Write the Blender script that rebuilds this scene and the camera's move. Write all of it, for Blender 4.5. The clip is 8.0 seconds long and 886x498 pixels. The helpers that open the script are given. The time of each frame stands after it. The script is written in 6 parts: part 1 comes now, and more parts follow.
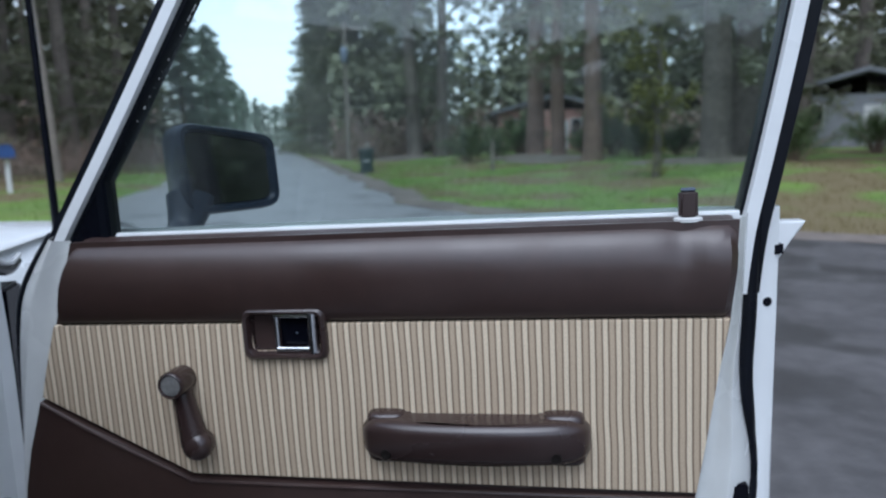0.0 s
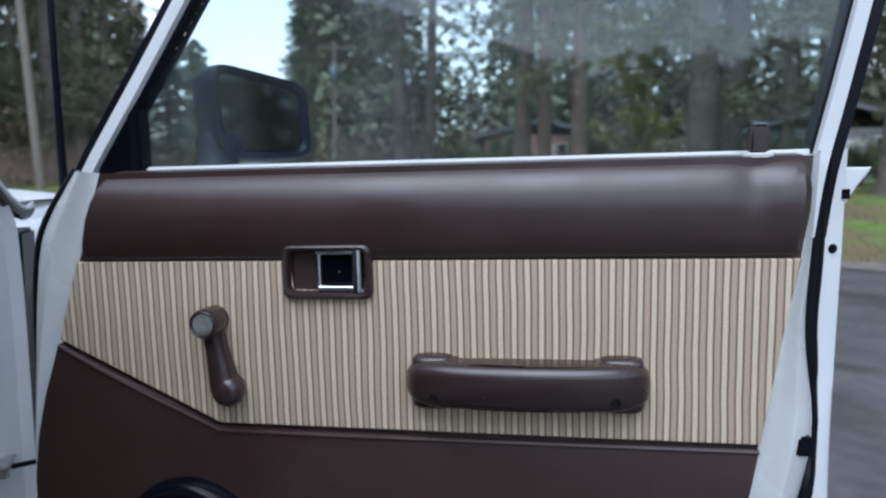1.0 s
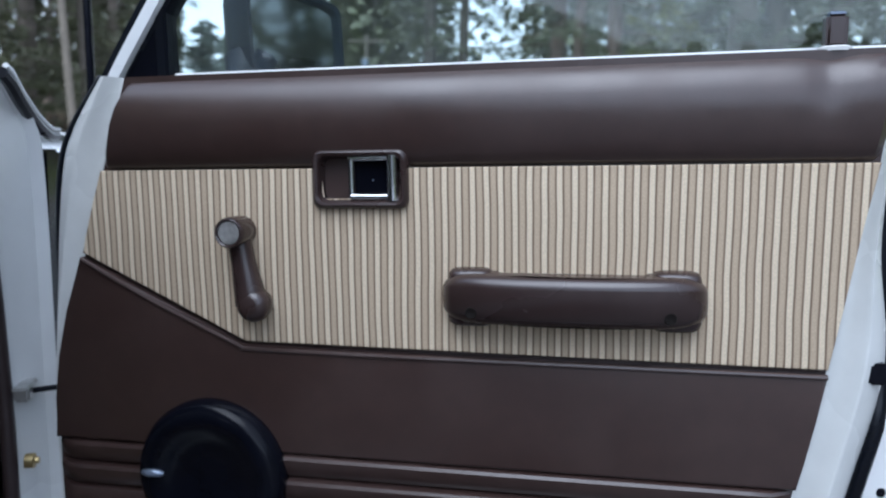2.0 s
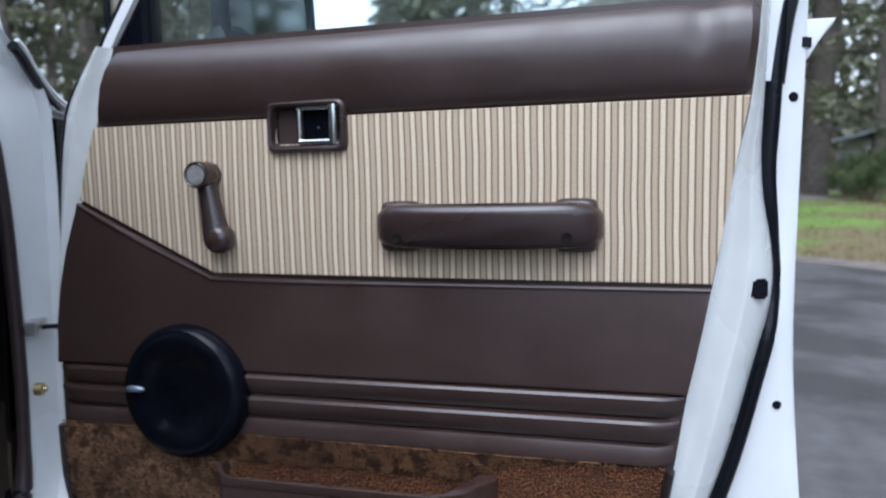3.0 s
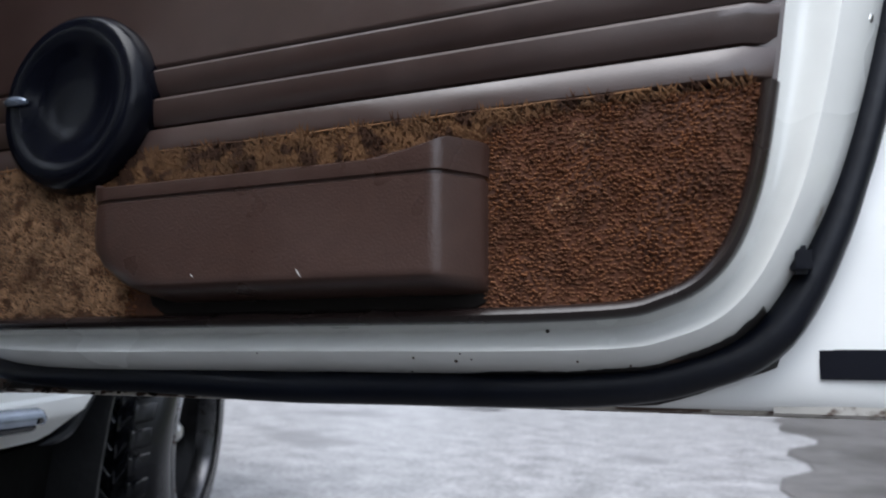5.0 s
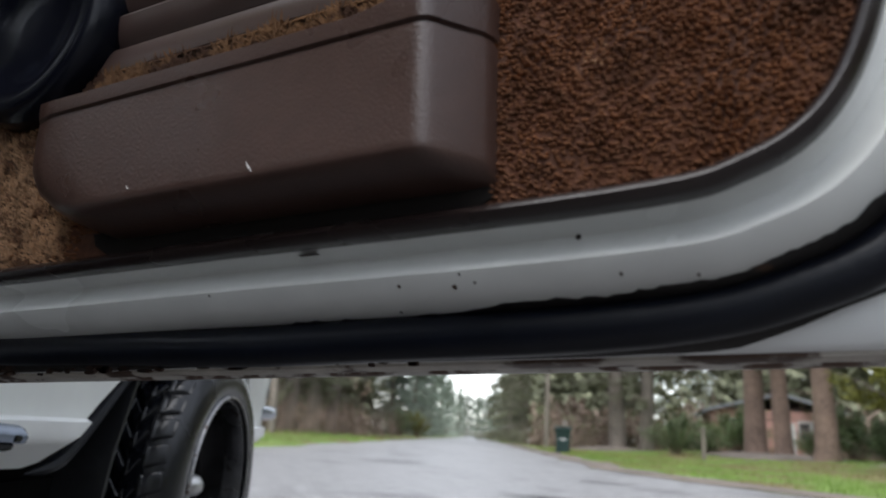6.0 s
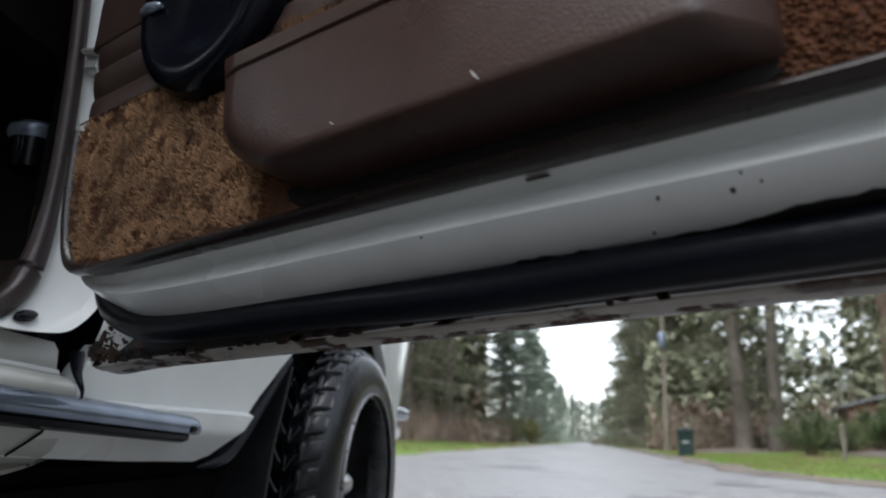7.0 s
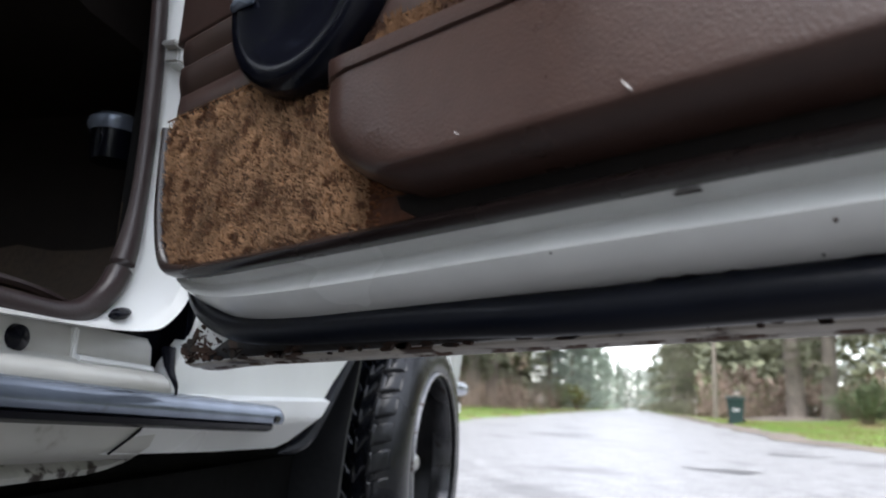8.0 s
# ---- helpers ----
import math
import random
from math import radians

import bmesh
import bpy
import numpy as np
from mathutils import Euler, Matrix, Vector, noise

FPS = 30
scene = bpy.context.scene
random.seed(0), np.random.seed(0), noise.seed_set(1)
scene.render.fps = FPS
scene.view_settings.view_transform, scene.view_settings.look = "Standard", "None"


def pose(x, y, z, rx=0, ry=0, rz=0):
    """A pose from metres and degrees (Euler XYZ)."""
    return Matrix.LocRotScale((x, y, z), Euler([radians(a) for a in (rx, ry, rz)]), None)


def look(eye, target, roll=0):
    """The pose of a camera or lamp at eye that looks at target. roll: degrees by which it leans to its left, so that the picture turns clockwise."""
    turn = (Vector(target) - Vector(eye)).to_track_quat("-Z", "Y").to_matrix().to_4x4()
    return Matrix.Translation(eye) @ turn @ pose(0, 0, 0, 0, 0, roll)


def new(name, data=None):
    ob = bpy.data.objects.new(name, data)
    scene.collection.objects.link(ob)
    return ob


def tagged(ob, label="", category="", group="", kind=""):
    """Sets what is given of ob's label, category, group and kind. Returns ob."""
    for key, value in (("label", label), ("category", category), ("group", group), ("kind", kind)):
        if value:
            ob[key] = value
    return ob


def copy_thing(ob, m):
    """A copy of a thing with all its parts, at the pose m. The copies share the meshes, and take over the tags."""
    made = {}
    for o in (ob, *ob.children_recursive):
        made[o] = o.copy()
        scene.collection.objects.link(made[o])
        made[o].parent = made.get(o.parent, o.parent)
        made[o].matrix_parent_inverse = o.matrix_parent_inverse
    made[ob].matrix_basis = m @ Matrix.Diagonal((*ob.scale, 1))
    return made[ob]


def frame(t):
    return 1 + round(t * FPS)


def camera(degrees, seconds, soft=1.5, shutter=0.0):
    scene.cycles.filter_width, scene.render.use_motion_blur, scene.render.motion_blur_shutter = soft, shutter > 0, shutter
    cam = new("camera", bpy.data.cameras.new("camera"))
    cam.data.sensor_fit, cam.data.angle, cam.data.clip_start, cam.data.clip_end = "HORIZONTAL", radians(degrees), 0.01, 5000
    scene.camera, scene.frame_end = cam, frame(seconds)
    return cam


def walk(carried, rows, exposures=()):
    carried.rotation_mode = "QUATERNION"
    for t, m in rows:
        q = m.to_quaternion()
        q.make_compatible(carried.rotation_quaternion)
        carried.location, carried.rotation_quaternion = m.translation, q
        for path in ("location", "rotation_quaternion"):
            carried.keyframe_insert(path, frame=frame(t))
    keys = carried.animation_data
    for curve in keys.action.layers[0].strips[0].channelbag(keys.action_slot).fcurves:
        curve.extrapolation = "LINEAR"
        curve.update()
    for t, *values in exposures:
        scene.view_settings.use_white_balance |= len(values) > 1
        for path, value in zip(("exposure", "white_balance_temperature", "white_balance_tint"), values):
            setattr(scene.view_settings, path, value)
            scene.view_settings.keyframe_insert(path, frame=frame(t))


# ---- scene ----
from mathutils.bvhtree import BVHTree

cam = camera(65.1, 8.0, 2.0)
cam.data.dof.use_dof, cam.data.dof.focus_distance, cam.data.dof.aperture_fstop = True, 0.55, 7.2
PATH = [
    (0, (0.607, -0.705, 1.242), (0.261, 1.24, 0.933), -1.0),
    (0.5, (0.54, -0.706, 1.174), (0.242, 1.254, 0.91), 0.4),
    (1, (0.531, -0.696, 1.149), (0.233, 1.266, 0.903), 0.8),
    (1.5, (0.516, -0.68, 1.115), (0.156, 1.271, 0.863), 1.3),
    (2, (0.516, -0.662, 1.057), (0.139, 1.286, 0.798), 1.6),
    (2.2, (0.55, -0.662, 1.03), (0.106, 1.272, 0.78), 1.8),
    (3.3, (0.685, -0.761, 0.944), (0.154, 1.159, 0.769), 0.5),
    (3.5, (0.7, -0.767, 0.909), (0.14, 1.148, 0.76), -0.1),
    (3.8, (0.695, -0.745, 0.881), (0.101, 1.153, 0.665), -0.4),
    (4, (0.685, -0.7, 0.82), (0.022, 1.18, 0.653), 0.0),
    (4.2, (0.667, -0.628, 0.765), (-0.050, 1.234, 0.629), -0.2),
    (4.5, (0.676, -0.533, 0.619), (-0.047, 1.331, 0.661), 1.4),
    (4.7, (0.680, -0.503, 0.564), (-0.022, 1.365, 0.706), 1.5),
    (5.8, (0.667, -0.32, 0.44), (-0.193, 1.412, 0.948), 4.4),
    (6, (0.662, -0.306, 0.427), (-0.216, 1.416, 0.941), 3.9),
    (6.2, (0.648, -0.308, 0.405), (-0.232, 1.41, 0.93), 2.0),
    (6.5, (0.617, -0.286, 0.404), (-0.341, 1.39, 0.927), 1.8),
    (7, (0.571, -0.29, 0.393), (-0.554, 1.28, 0.912), 2.4),
    (7.4, (0.552, -0.298, 0.388), (-0.648, 1.217, 0.904), 2.8),
    (7.5, (0.547, -0.301, 0.389), (-0.659, 1.21, 0.897), 2.8),
    (7.8, (0.538, -0.312, 0.396), (-0.695, 1.187, 0.878), 2.2),
    (8, (0.525, -0.306, 0.422), (-0.711, 1.208, 0.843), 2.8),
]
EXPOSURES = [(0.0, 0.92, 5520, 9.4), (1.5, 1.12, 5450, 9.4), (2.0, 1.25, 5470, 9.6), (2.2, 1.36, 5500, 9.8), (3.5, 1.48, 5650, 11.0), (4.0, 1.38, 5700, 9.9), (4.2, 1.46, 5730, 9.4), (4.6, 1.8, 5950, 10), (5.8, 1.5, 6430, 9.6), (6.5, 1.48, 6400, 8.6), (7.0, 1.5, 6400, 8.5), (7.6, 1.8, 6380, 9.2), (8.0, 2.27, 6400, 10.8)]
SKY, SUN = 0.15, 0.8
walk(cam, [(t, look(eye, target, roll)) for t, eye, target, roll in PATH], EXPOSURES)

# ---- light ----
world = bpy.data.worlds.new("overcast_sky")
scene.world = world
world.use_nodes = True
wn, wl = world.node_tree.nodes, world.node_tree.links
sky = wn.new("ShaderNodeTexSky")
sky.sky_type = "NISHITA"
sky.sun_disc = False
sky.sun_elevation, sky.sun_rotation = radians(60), radians(187)
sky.air_density, sky.dust_density, sky.ozone_density = 1.0, 1.0, 1.0
pale = wn.new("ShaderNodeHueSaturation")
pale.inputs["Saturation"].default_value = 0.30
wl.new(sky.outputs[0], pale.inputs["Color"])
wl.new(pale.outputs[0], wn["Background"].inputs["Color"])
wn["Background"].inputs["Strength"].default_value = SKY

sun_data = bpy.data.lights.new("sun", "SUN")
sun_data.energy, sun_data.angle, sun_data.color = SUN, radians(50), (1.0, 0.99, 0.98)
sun = new("sun", sun_data)
sun.rotation_euler = Vector((0.05, 0.43, -0.87)).to_track_quat("-Z", "Y").to_euler()


# ---- materials ----
def material(name, color, rough=0.5, metal=0.0, vary=0.12, scale=30.0, bump=0.0, bump_scale=200.0, stain=None, stain_scale=6.0,
             stain_at=0.62, coat=0.0, per_object=0.0, spec=0.5):
    """A surface with variation at two scales, optional stains of a second colour, and fine relief."""
    m = bpy.data.materials.new(name)
    m.use_nodes = True
    n, l = m.node_tree.nodes, m.node_tree.links
    b = n["Principled BSDF"]
    tc = n.new("ShaderNodeTexCoord")
    big, fine = n.new("ShaderNodeTexNoise"), n.new("ShaderNodeTexNoise")
    big.inputs["Scale"].default_value, fine.inputs["Scale"].default_value = scale * 0.15, scale
    big.inputs["Detail"].default_value = fine.inputs["Detail"].default_value = 4
    l.new(tc.outputs["Object"], big.inputs["Vector"])
    l.new(tc.outputs["Object"], fine.inputs["Vector"])
    mix = n.new("ShaderNodeMath")
    mix.operation = "ADD"
    l.new(big.outputs["Fac"], mix.inputs[0])
    l.new(fine.outputs["Fac"], mix.inputs[1])
    ramp = n.new("ShaderNodeMapRange")
    ramp.inputs[1].default_value, ramp.inputs[2].default_value = 0.7, 1.3
    ramp.inputs[3].default_value, ramp.inputs[4].default_value = 1 - vary, 1 + vary
    l.new(mix.outputs[0], ramp.inputs[0])
    tint = n.new("ShaderNodeVectorMath")
    tint.operation = "SCALE"
    tint.inputs[0].default_value = color
    l.new(ramp.outputs[0], tint.inputs["Scale"])
    out = tint.outputs[0]
    if per_object:
        info = n.new("ShaderNodeObjectInfo")
        r2 = n.new("ShaderNodeMapRange")
        r2.inputs[3].default_value, r2.inputs[4].default_value = 1 - per_object, 1 + per_object
        l.new(info.outputs["Random"], r2.inputs[0])
        t2 = n.new("ShaderNodeVectorMath")
        t2.operation = "SCALE"
        l.new(out, t2.inputs[0])
        l.new(r2.outputs[0], t2.inputs["Scale"])
        out = t2.outputs[0]
    if stain:
        sn = n.new("ShaderNodeTexNoise")
        sn.inputs["Scale"].default_value, sn.inputs["Detail"].default_value = stain_scale, 6
        l.new(tc.outputs["Object"], sn.inputs["Vector"])
        sr = n.new("ShaderNodeMapRange")
        sr.interpolation_type = "SMOOTHERSTEP"
        sr.inputs[1].default_value, sr.inputs[2].default_value = stain_at, stain_at + 0.1
        l.new(sn.outputs["Fac"], sr.inputs[0])
        sm = n.new("ShaderNodeMix")
        sm.data_type = "RGBA"
        sm.inputs[7].default_value = (*stain, 1)
        l.new(sr.outputs[0], sm.inputs[0])
        l.new(out, sm.inputs[6])
        out = sm.outputs[2]
    l.new(out, b.inputs["Base Color"])
    b.inputs["Roughness"].default_value, b.inputs["Metallic"].default_value = rough, metal
    b.inputs["Coat Weight"].default_value = coat
    b.inputs["Specular IOR Level"].default_value = spec
    b.inputs["Coat Roughness"].default_value = 0.55 if "worn_asphalt" in name else 0.08
    if "worn_asphalt" in name:
        b.inputs["Coat IOR"].default_value = 1.75
    rr = n.new("ShaderNodeMapRange")
    rr.interpolation_type = "SMOOTHERSTEP"
    rr.inputs[1].default_value, rr.inputs[2].default_value = 0.3, 0.7
    rr.inputs[3].default_value, rr.inputs[4].default_value = max(rough - 0.07, 0.02), min(rough + 0.07, 1)
    l.new(big.outputs["Fac"], rr.inputs[0])
    l.new(rr.outputs[0], b.inputs["Roughness"])
    if bump:
        bn = n.new("ShaderNodeTexNoise")
        bn.inputs["Scale"].default_value, bn.inputs["Detail"].default_value = bump_scale, 3
        l.new(tc.outputs["Object"], bn.inputs["Vector"])
        bp = n.new("ShaderNodeBump")
        bp.inputs["Strength"].default_value, bp.inputs["Distance"].default_value = bump, 0.3 / bump_scale
        l.new(bn.outputs["Fac"], bp.inputs["Height"])
        l.new(bp.outputs[0], b.inputs["Normal"])
    return m


def striped_cloth():
    """Woven cloth with upright stripes: cream, tan and thin dark brown lines, one repeat each 13 mm."""
    m = bpy.data.materials.new("striped_cloth")
    m.use_nodes = True
    n, l = m.node_tree.nodes, m.node_tree.links
    b = n["Principled BSDF"]
    tc, sep = n.new("ShaderNodeTexCoord"), n.new("ShaderNodeSeparateXYZ")
    wob = n.new("ShaderNodeTexNoise")
    wob.inputs["Scale"].default_value = 6
    l.new(tc.outputs["Object"], wob.inputs["Vector"])
    l.new(tc.outputs["Object"], sep.inputs[0])
    a = n.new("ShaderNodeMath")
    a.operation = "MULTIPLY_ADD"
    a.inputs[1].default_value = 0.55
    l.new(wob.outputs["Fac"], a.inputs[0])
    s = n.new("ShaderNodeMath")
    s.operation = "MULTIPLY"
    s.inputs[1].default_value = 1 / STRIPE
    l.new(sep.outputs["X"], s.inputs[0])
    l.new(s.outputs[0], a.inputs[2])
    fr = n.new("ShaderNodeMath")
    fr.operation = "FRACT"
    l.new(a.outputs[0], fr.inputs[0])
    ramp = n.new("ShaderNodeValToRGB")
    cr = ramp.color_ramp
    cream, tan, dark, edge = (0.70, 0.585, 0.425, 1), (0.50, 0.395, 0.275, 1), (0.185, 0.128, 0.085, 1), (0.27, 0.195, 0.13, 1)
    stops = [(0.0, dark), (0.04, dark), (0.10, cream), (0.40, cream), (0.47, dark), (0.53, dark), (0.60, tan), (0.90, tan), (0.97, edge)]
    for i, (at, c) in enumerate(stops):
        e = cr.elements[i] if i < 2 else cr.elements.new(at)
        e.position, e.color = at, c
    l.new(fr.outputs[0], ramp.inputs[0])
    weave = n.new("ShaderNodeTexNoise")
    weave.inputs["Scale"].default_value, weave.inputs["Detail"].default_value = 700, 2
    l.new(tc.outputs["Object"], weave.inputs["Vector"])
    wr = n.new("ShaderNodeMapRange")
    wr.inputs[1].default_value, wr.inputs[2].default_value = 0.3, 0.7
    wr.inputs[3].default_value, wr.inputs[4].default_value = 0.86, 1.11
    l.new(weave.outputs["Fac"], wr.inputs[0])
    sc = n.new("ShaderNodeVectorMath")
    sc.operation = "SCALE"
    l.new(ramp.outputs[0], sc.inputs[0])
    l.new(wr.outputs[0], sc.inputs["Scale"])
    l.new(sc.outputs[0], b.inputs["Base Color"])
    b.inputs["Roughness"].default_value = 0.9
    bp = n.new("ShaderNodeBump")
    bp.inputs["Strength"].default_value, bp.inputs["Distance"].default_value = 0.5, 0.0008
    l.new(ramp.outputs[0], bp.inputs["Height"])
    l.new(bp.outputs[0], b.inputs["Normal"])
    return m


def glass_material(name, film=0.009):
    """Clear pane: see-through, a clear reflection at grazing angles, and a thin uneven film of dirt."""
    m = bpy.data.materials.new(name)
    m.use_nodes = True
    n, l = m.node_tree.nodes, m.node_tree.links
    n.remove(n["Principled BSDF"])
    clear, gloss, dust = n.new("ShaderNodeBsdfTransparent"), n.new("ShaderNodeBsdfGlossy"), n.new("ShaderNodeBsdfDiffuse")
    clear.inputs[0].default_value = (0.84, 0.90, 0.89, 1)
    gloss.inputs["Roughness"].default_value = 0.02
    dust.inputs[0].default_value = (0.75, 0.8, 0.82, 1)
    fres = n.new("ShaderNodeFresnel")
    fres.inputs[0].default_value = 1.45
    a, b = n.new("ShaderNodeMixShader"), n.new("ShaderNodeMixShader")
    l.new(fres.outputs[0], a.inputs[0])
    l.new(clear.outputs[0], a.inputs[1])
    l.new(gloss.outputs[0], a.inputs[2])
    tc, mp, no = n.new("ShaderNodeTexCoord"), n.new("ShaderNodeMapping"), n.new("ShaderNodeTexNoise")
    mp.inputs["Rotation"].default_value = (0, radians(40), 0)
    mp.inputs["Scale"].default_value = (9, 9, 2)
    no.inputs["Scale"].default_value, no.inputs["Detail"].default_value = 1.3, 5
    l.new(tc.outputs["Object"], mp.inputs[0])
    l.new(mp.outputs[0], no.inputs["Vector"])
    r = n.new("ShaderNodeMapRange")
    r.inputs[1].default_value, r.inputs[2].default_value, r.inputs[3].default_value, r.inputs[4].default_value = 0.42, 0.75, film * 0.5, film * 3.4
    l.new(no.outputs["Fac"], r.inputs[0])
    l.new(r.outputs[0], b.inputs[0])
    l.new(a.outputs[0], b.inputs[1])
    l.new(dust.outputs[0], b.inputs[2])
    l.new(b.outputs[0], n["Material Output"].inputs[0])
    return m


STRIPE = 0.0137
WHITE = material("white_paint", (0.83, 0.845, 0.84), 0.28, vary=0.05, scale=12, coat=0.3, stain=(0.45, 0.43, 0.38), stain_scale=9, stain_at=0.72)
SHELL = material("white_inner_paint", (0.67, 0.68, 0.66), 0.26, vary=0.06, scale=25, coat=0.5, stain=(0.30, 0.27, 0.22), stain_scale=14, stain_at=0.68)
VINYL = material("brown_vinyl", (0.046, 0.027, 0.023), 0.36, spec=0.72, vary=0.12, scale=60, bump=0.35, bump_scale=900)
PLASTIC = material("brown_plastic", (0.050, 0.0275, 0.0220), 0.32, spec=0.48, vary=0.14, scale=70, bump=0.5, bump_scale=520)
PULL = material("brown_soft_grip", (0.036, 0.022, 0.020), 0.26, spec=0.65, vary=0.10, scale=50, bump=0.1, bump_scale=700)
BIND = material("dark_brown_binding", (0.018, 0.012, 0.011), 0.26, vary=0.2, scale=50, bump=0.15, bump_scale=300)
CLOTH = striped_cloth()
CARPET = material("brown_carpet", (0.078, 0.028, 0.0125), 0.95, vary=0.35, scale=160, bump=1.0, bump_scale=350)
PILE_RED = material("red_brown_pile", (0.135, 0.052, 0.0195), 0.95, vary=0.5, scale=150)
PILE_TAN = material("faded_tan_pile", (0.335, 0.190, 0.102), 0.95, vary=0.55, scale=160, stain=(0.115, 0.050, 0.022), stain_scale=70, stain_at=0.52)
PILE_MID = material("worn_brown_pile", (0.165, 0.082, 0.036), 0.95, vary=0.45, scale=90, stain=(0.058, 0.024, 0.011), stain_scale=55, stain_at=0.50)
RUBBER = material("black_rubber", (0.0035, 0.0046, 0.0085), 0.33, spec=0.27, vary=0.25, scale=40, bump=0.15, bump_scale=150)
STRIP = material("brown_weatherstrip", (0.034, 0.023, 0.023), 0.42, vary=0.15, scale=50, bump=0.3, bump_scale=300)
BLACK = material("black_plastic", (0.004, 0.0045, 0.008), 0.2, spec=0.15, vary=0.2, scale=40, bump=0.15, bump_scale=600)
HOUSING = material("navy_black_plastic", (0.012, 0.020, 0.036), 0.34, spec=0.3, vary=0.2, scale=30, bump=0.3, bump_scale=500)
TYRE = material("tyre_rubber", (0.0045, 0.0052, 0.0080), 0.25, spec=0.55, vary=0.3, scale=30, bump=0.25, bump_scale=120, stain=(0.007, 0.0065, 0.006), stain_scale=18, stain_at=0.66)
FLAP = material("dusty_rubber_flap", (0.011, 0.0115, 0.013), 0.42, spec=0.4, vary=0.3, scale=30, bump=0.3, bump_scale=90)
RIM = material("black_steel_wheel", (0.004, 0.004, 0.005), 0.3, spec=0.1, vary=0.3, scale=30, bump=0.1, bump_scale=90)
CHROME = material("chrome", (0.75, 0.76, 0.78), 0.2, metal=1.0, vary=0.05, scale=30)
BRUSHED = material("brushed_metal_cap", (0.62, 0.61, 0.59), 0.52, metal=1.0, vary=0.25, scale=160, bump=0.3, bump_scale=900)
STEEL = material("zinc_steel", (0.55, 0.55, 0.54), 0.35, metal=1.0, vary=0.2, scale=60)
BRASS = material("yellow_zinc", (0.50, 0.40, 0.20), 0.38, metal=1.0, vary=0.25, scale=80)
DULL = material("dull_grey_metal", (0.19, 0.225, 0.29), 0.26, metal=0.5, vary=0.25, scale=25, stain=(0.13, 0.15, 0.19), stain_scale=30, stain_at=0.58)
RUST = material("rusted_edge", (0.042, 0.021, 0.013), 0.85, vary=0.5, scale=60, bump=0.8, bump_scale=200, stain=(0.02, 0.015, 0.012), stain_scale=50, stain_at=0.5)
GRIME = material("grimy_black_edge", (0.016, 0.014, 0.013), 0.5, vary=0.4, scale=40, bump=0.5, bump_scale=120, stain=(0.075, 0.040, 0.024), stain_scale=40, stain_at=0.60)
LIP = material("worn_white_lip", (0.60, 0.58, 0.54), 0.45, vary=0.14, scale=40, stain=(0.085, 0.042, 0.022), stain_scale=38, stain_at=0.475)
HEM = material("grimy_white_hem", (0.46, 0.43, 0.38), 0.5, vary=0.25, scale=40, bump=0.4, bump_scale=150, stain=(0.060, 0.032, 0.019), stain_scale=26, stain_at=0.495)
DARK = material("dark_underbody", (0.005, 0.005, 0.005), 0.8, spec=0.05, vary=0.3, scale=20, bump=0.4, bump_scale=60)
FADED = material("faded_carpet_backing", (0.078, 0.038, 0.018), 0.95, vary=0.4, scale=120, bump=1.0, bump_scale=300)
# sill white, greyed in base and stain to paint the down-facing rocker's shade
SILL = material("shade_greyed_white_sill", (0.54, 0.54, 0.51), 0.34, vary=0.10, scale=18, coat=0.2, stain=(0.24, 0.22, 0.18), stain_scale=16, stain_at=0.60)
PINCH = material("chipped_seam_paint", (0.36, 0.36, 0.34), 0.6, vary=0.25, scale=40, bump=0.5, bump_scale=120, stain=(0.025, 0.018, 0.014), stain_scale=34, stain_at=0.50)
RIM_BARREL = material("dark_polished_barrel", (0.10, 0.10, 0.105), 0.22, metal=0.9, vary=0.25, scale=40, stain=(0.05, 0.04, 0.035), stain_scale=40, stain_at=0.58)
RIM_EDGE = material("dull_rim_edge", (0.34, 0.34, 0.35), 0.36, metal=0.75, vary=0.3, scale=60, stain=(0.10, 0.07, 0.06), stain_scale=60, stain_at=0.56)
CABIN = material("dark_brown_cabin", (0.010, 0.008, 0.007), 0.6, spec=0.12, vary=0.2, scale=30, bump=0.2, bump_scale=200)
# darkened copy of the tan carpet, footwell shade painted into it
MAT_DARK = material("shaded_floor_carpet", (0.040, 0.028, 0.019), 0.95, vary=0.35, scale=120, bump=0.8, bump_scale=300)
MAT_TAN = material("tan_floor_carpet", (0.20, 0.145, 0.085), 0.95, vary=0.3, scale=120, bump=0.8, bump_scale=300)
GLASS = glass_material("window_glass")
MIRROR = material("mirror_silver", (0.27, 0.30, 0.30), 0.03, metal=1.0, vary=0.02)
ASPHALT = material("worn_asphalt", (0.215, 0.210, 0.212), 0.6, spec=0.5, coat=0.5, vary=0.60, scale=45, bump=0.7, bump_scale=140, stain=(0.125, 0.12, 0.122), stain_scale=0.9, stain_at=0.55)
DRIVE = material("dark_patched_asphalt", (0.090, 0.084, 0.083), 0.6, spec=0.5, coat=0.15, vary=0.3, scale=9, bump=0.6, bump_scale=60, stain=(0.048, 0.044, 0.042), stain_scale=0.8, stain_at=0.50)
CRACK = material("dark_patch", (0.085, 0.082, 0.085), 0.4, vary=0.3, scale=8)
GRASS = material("mossy_lawn", (0.13, 0.20, 0.035), 0.95, vary=0.35, scale=5, bump=1.0, bump_scale=30, stain=(0.15, 0.118, 0.055), stain_scale=0.35, stain_at=0.46)
BLADES = material("grass_blades", (0.15, 0.25, 0.04), 0.7, vary=0.45, scale=2.5, stain=(0.17, 0.14, 0.055), stain_scale=0.35, stain_at=0.46)
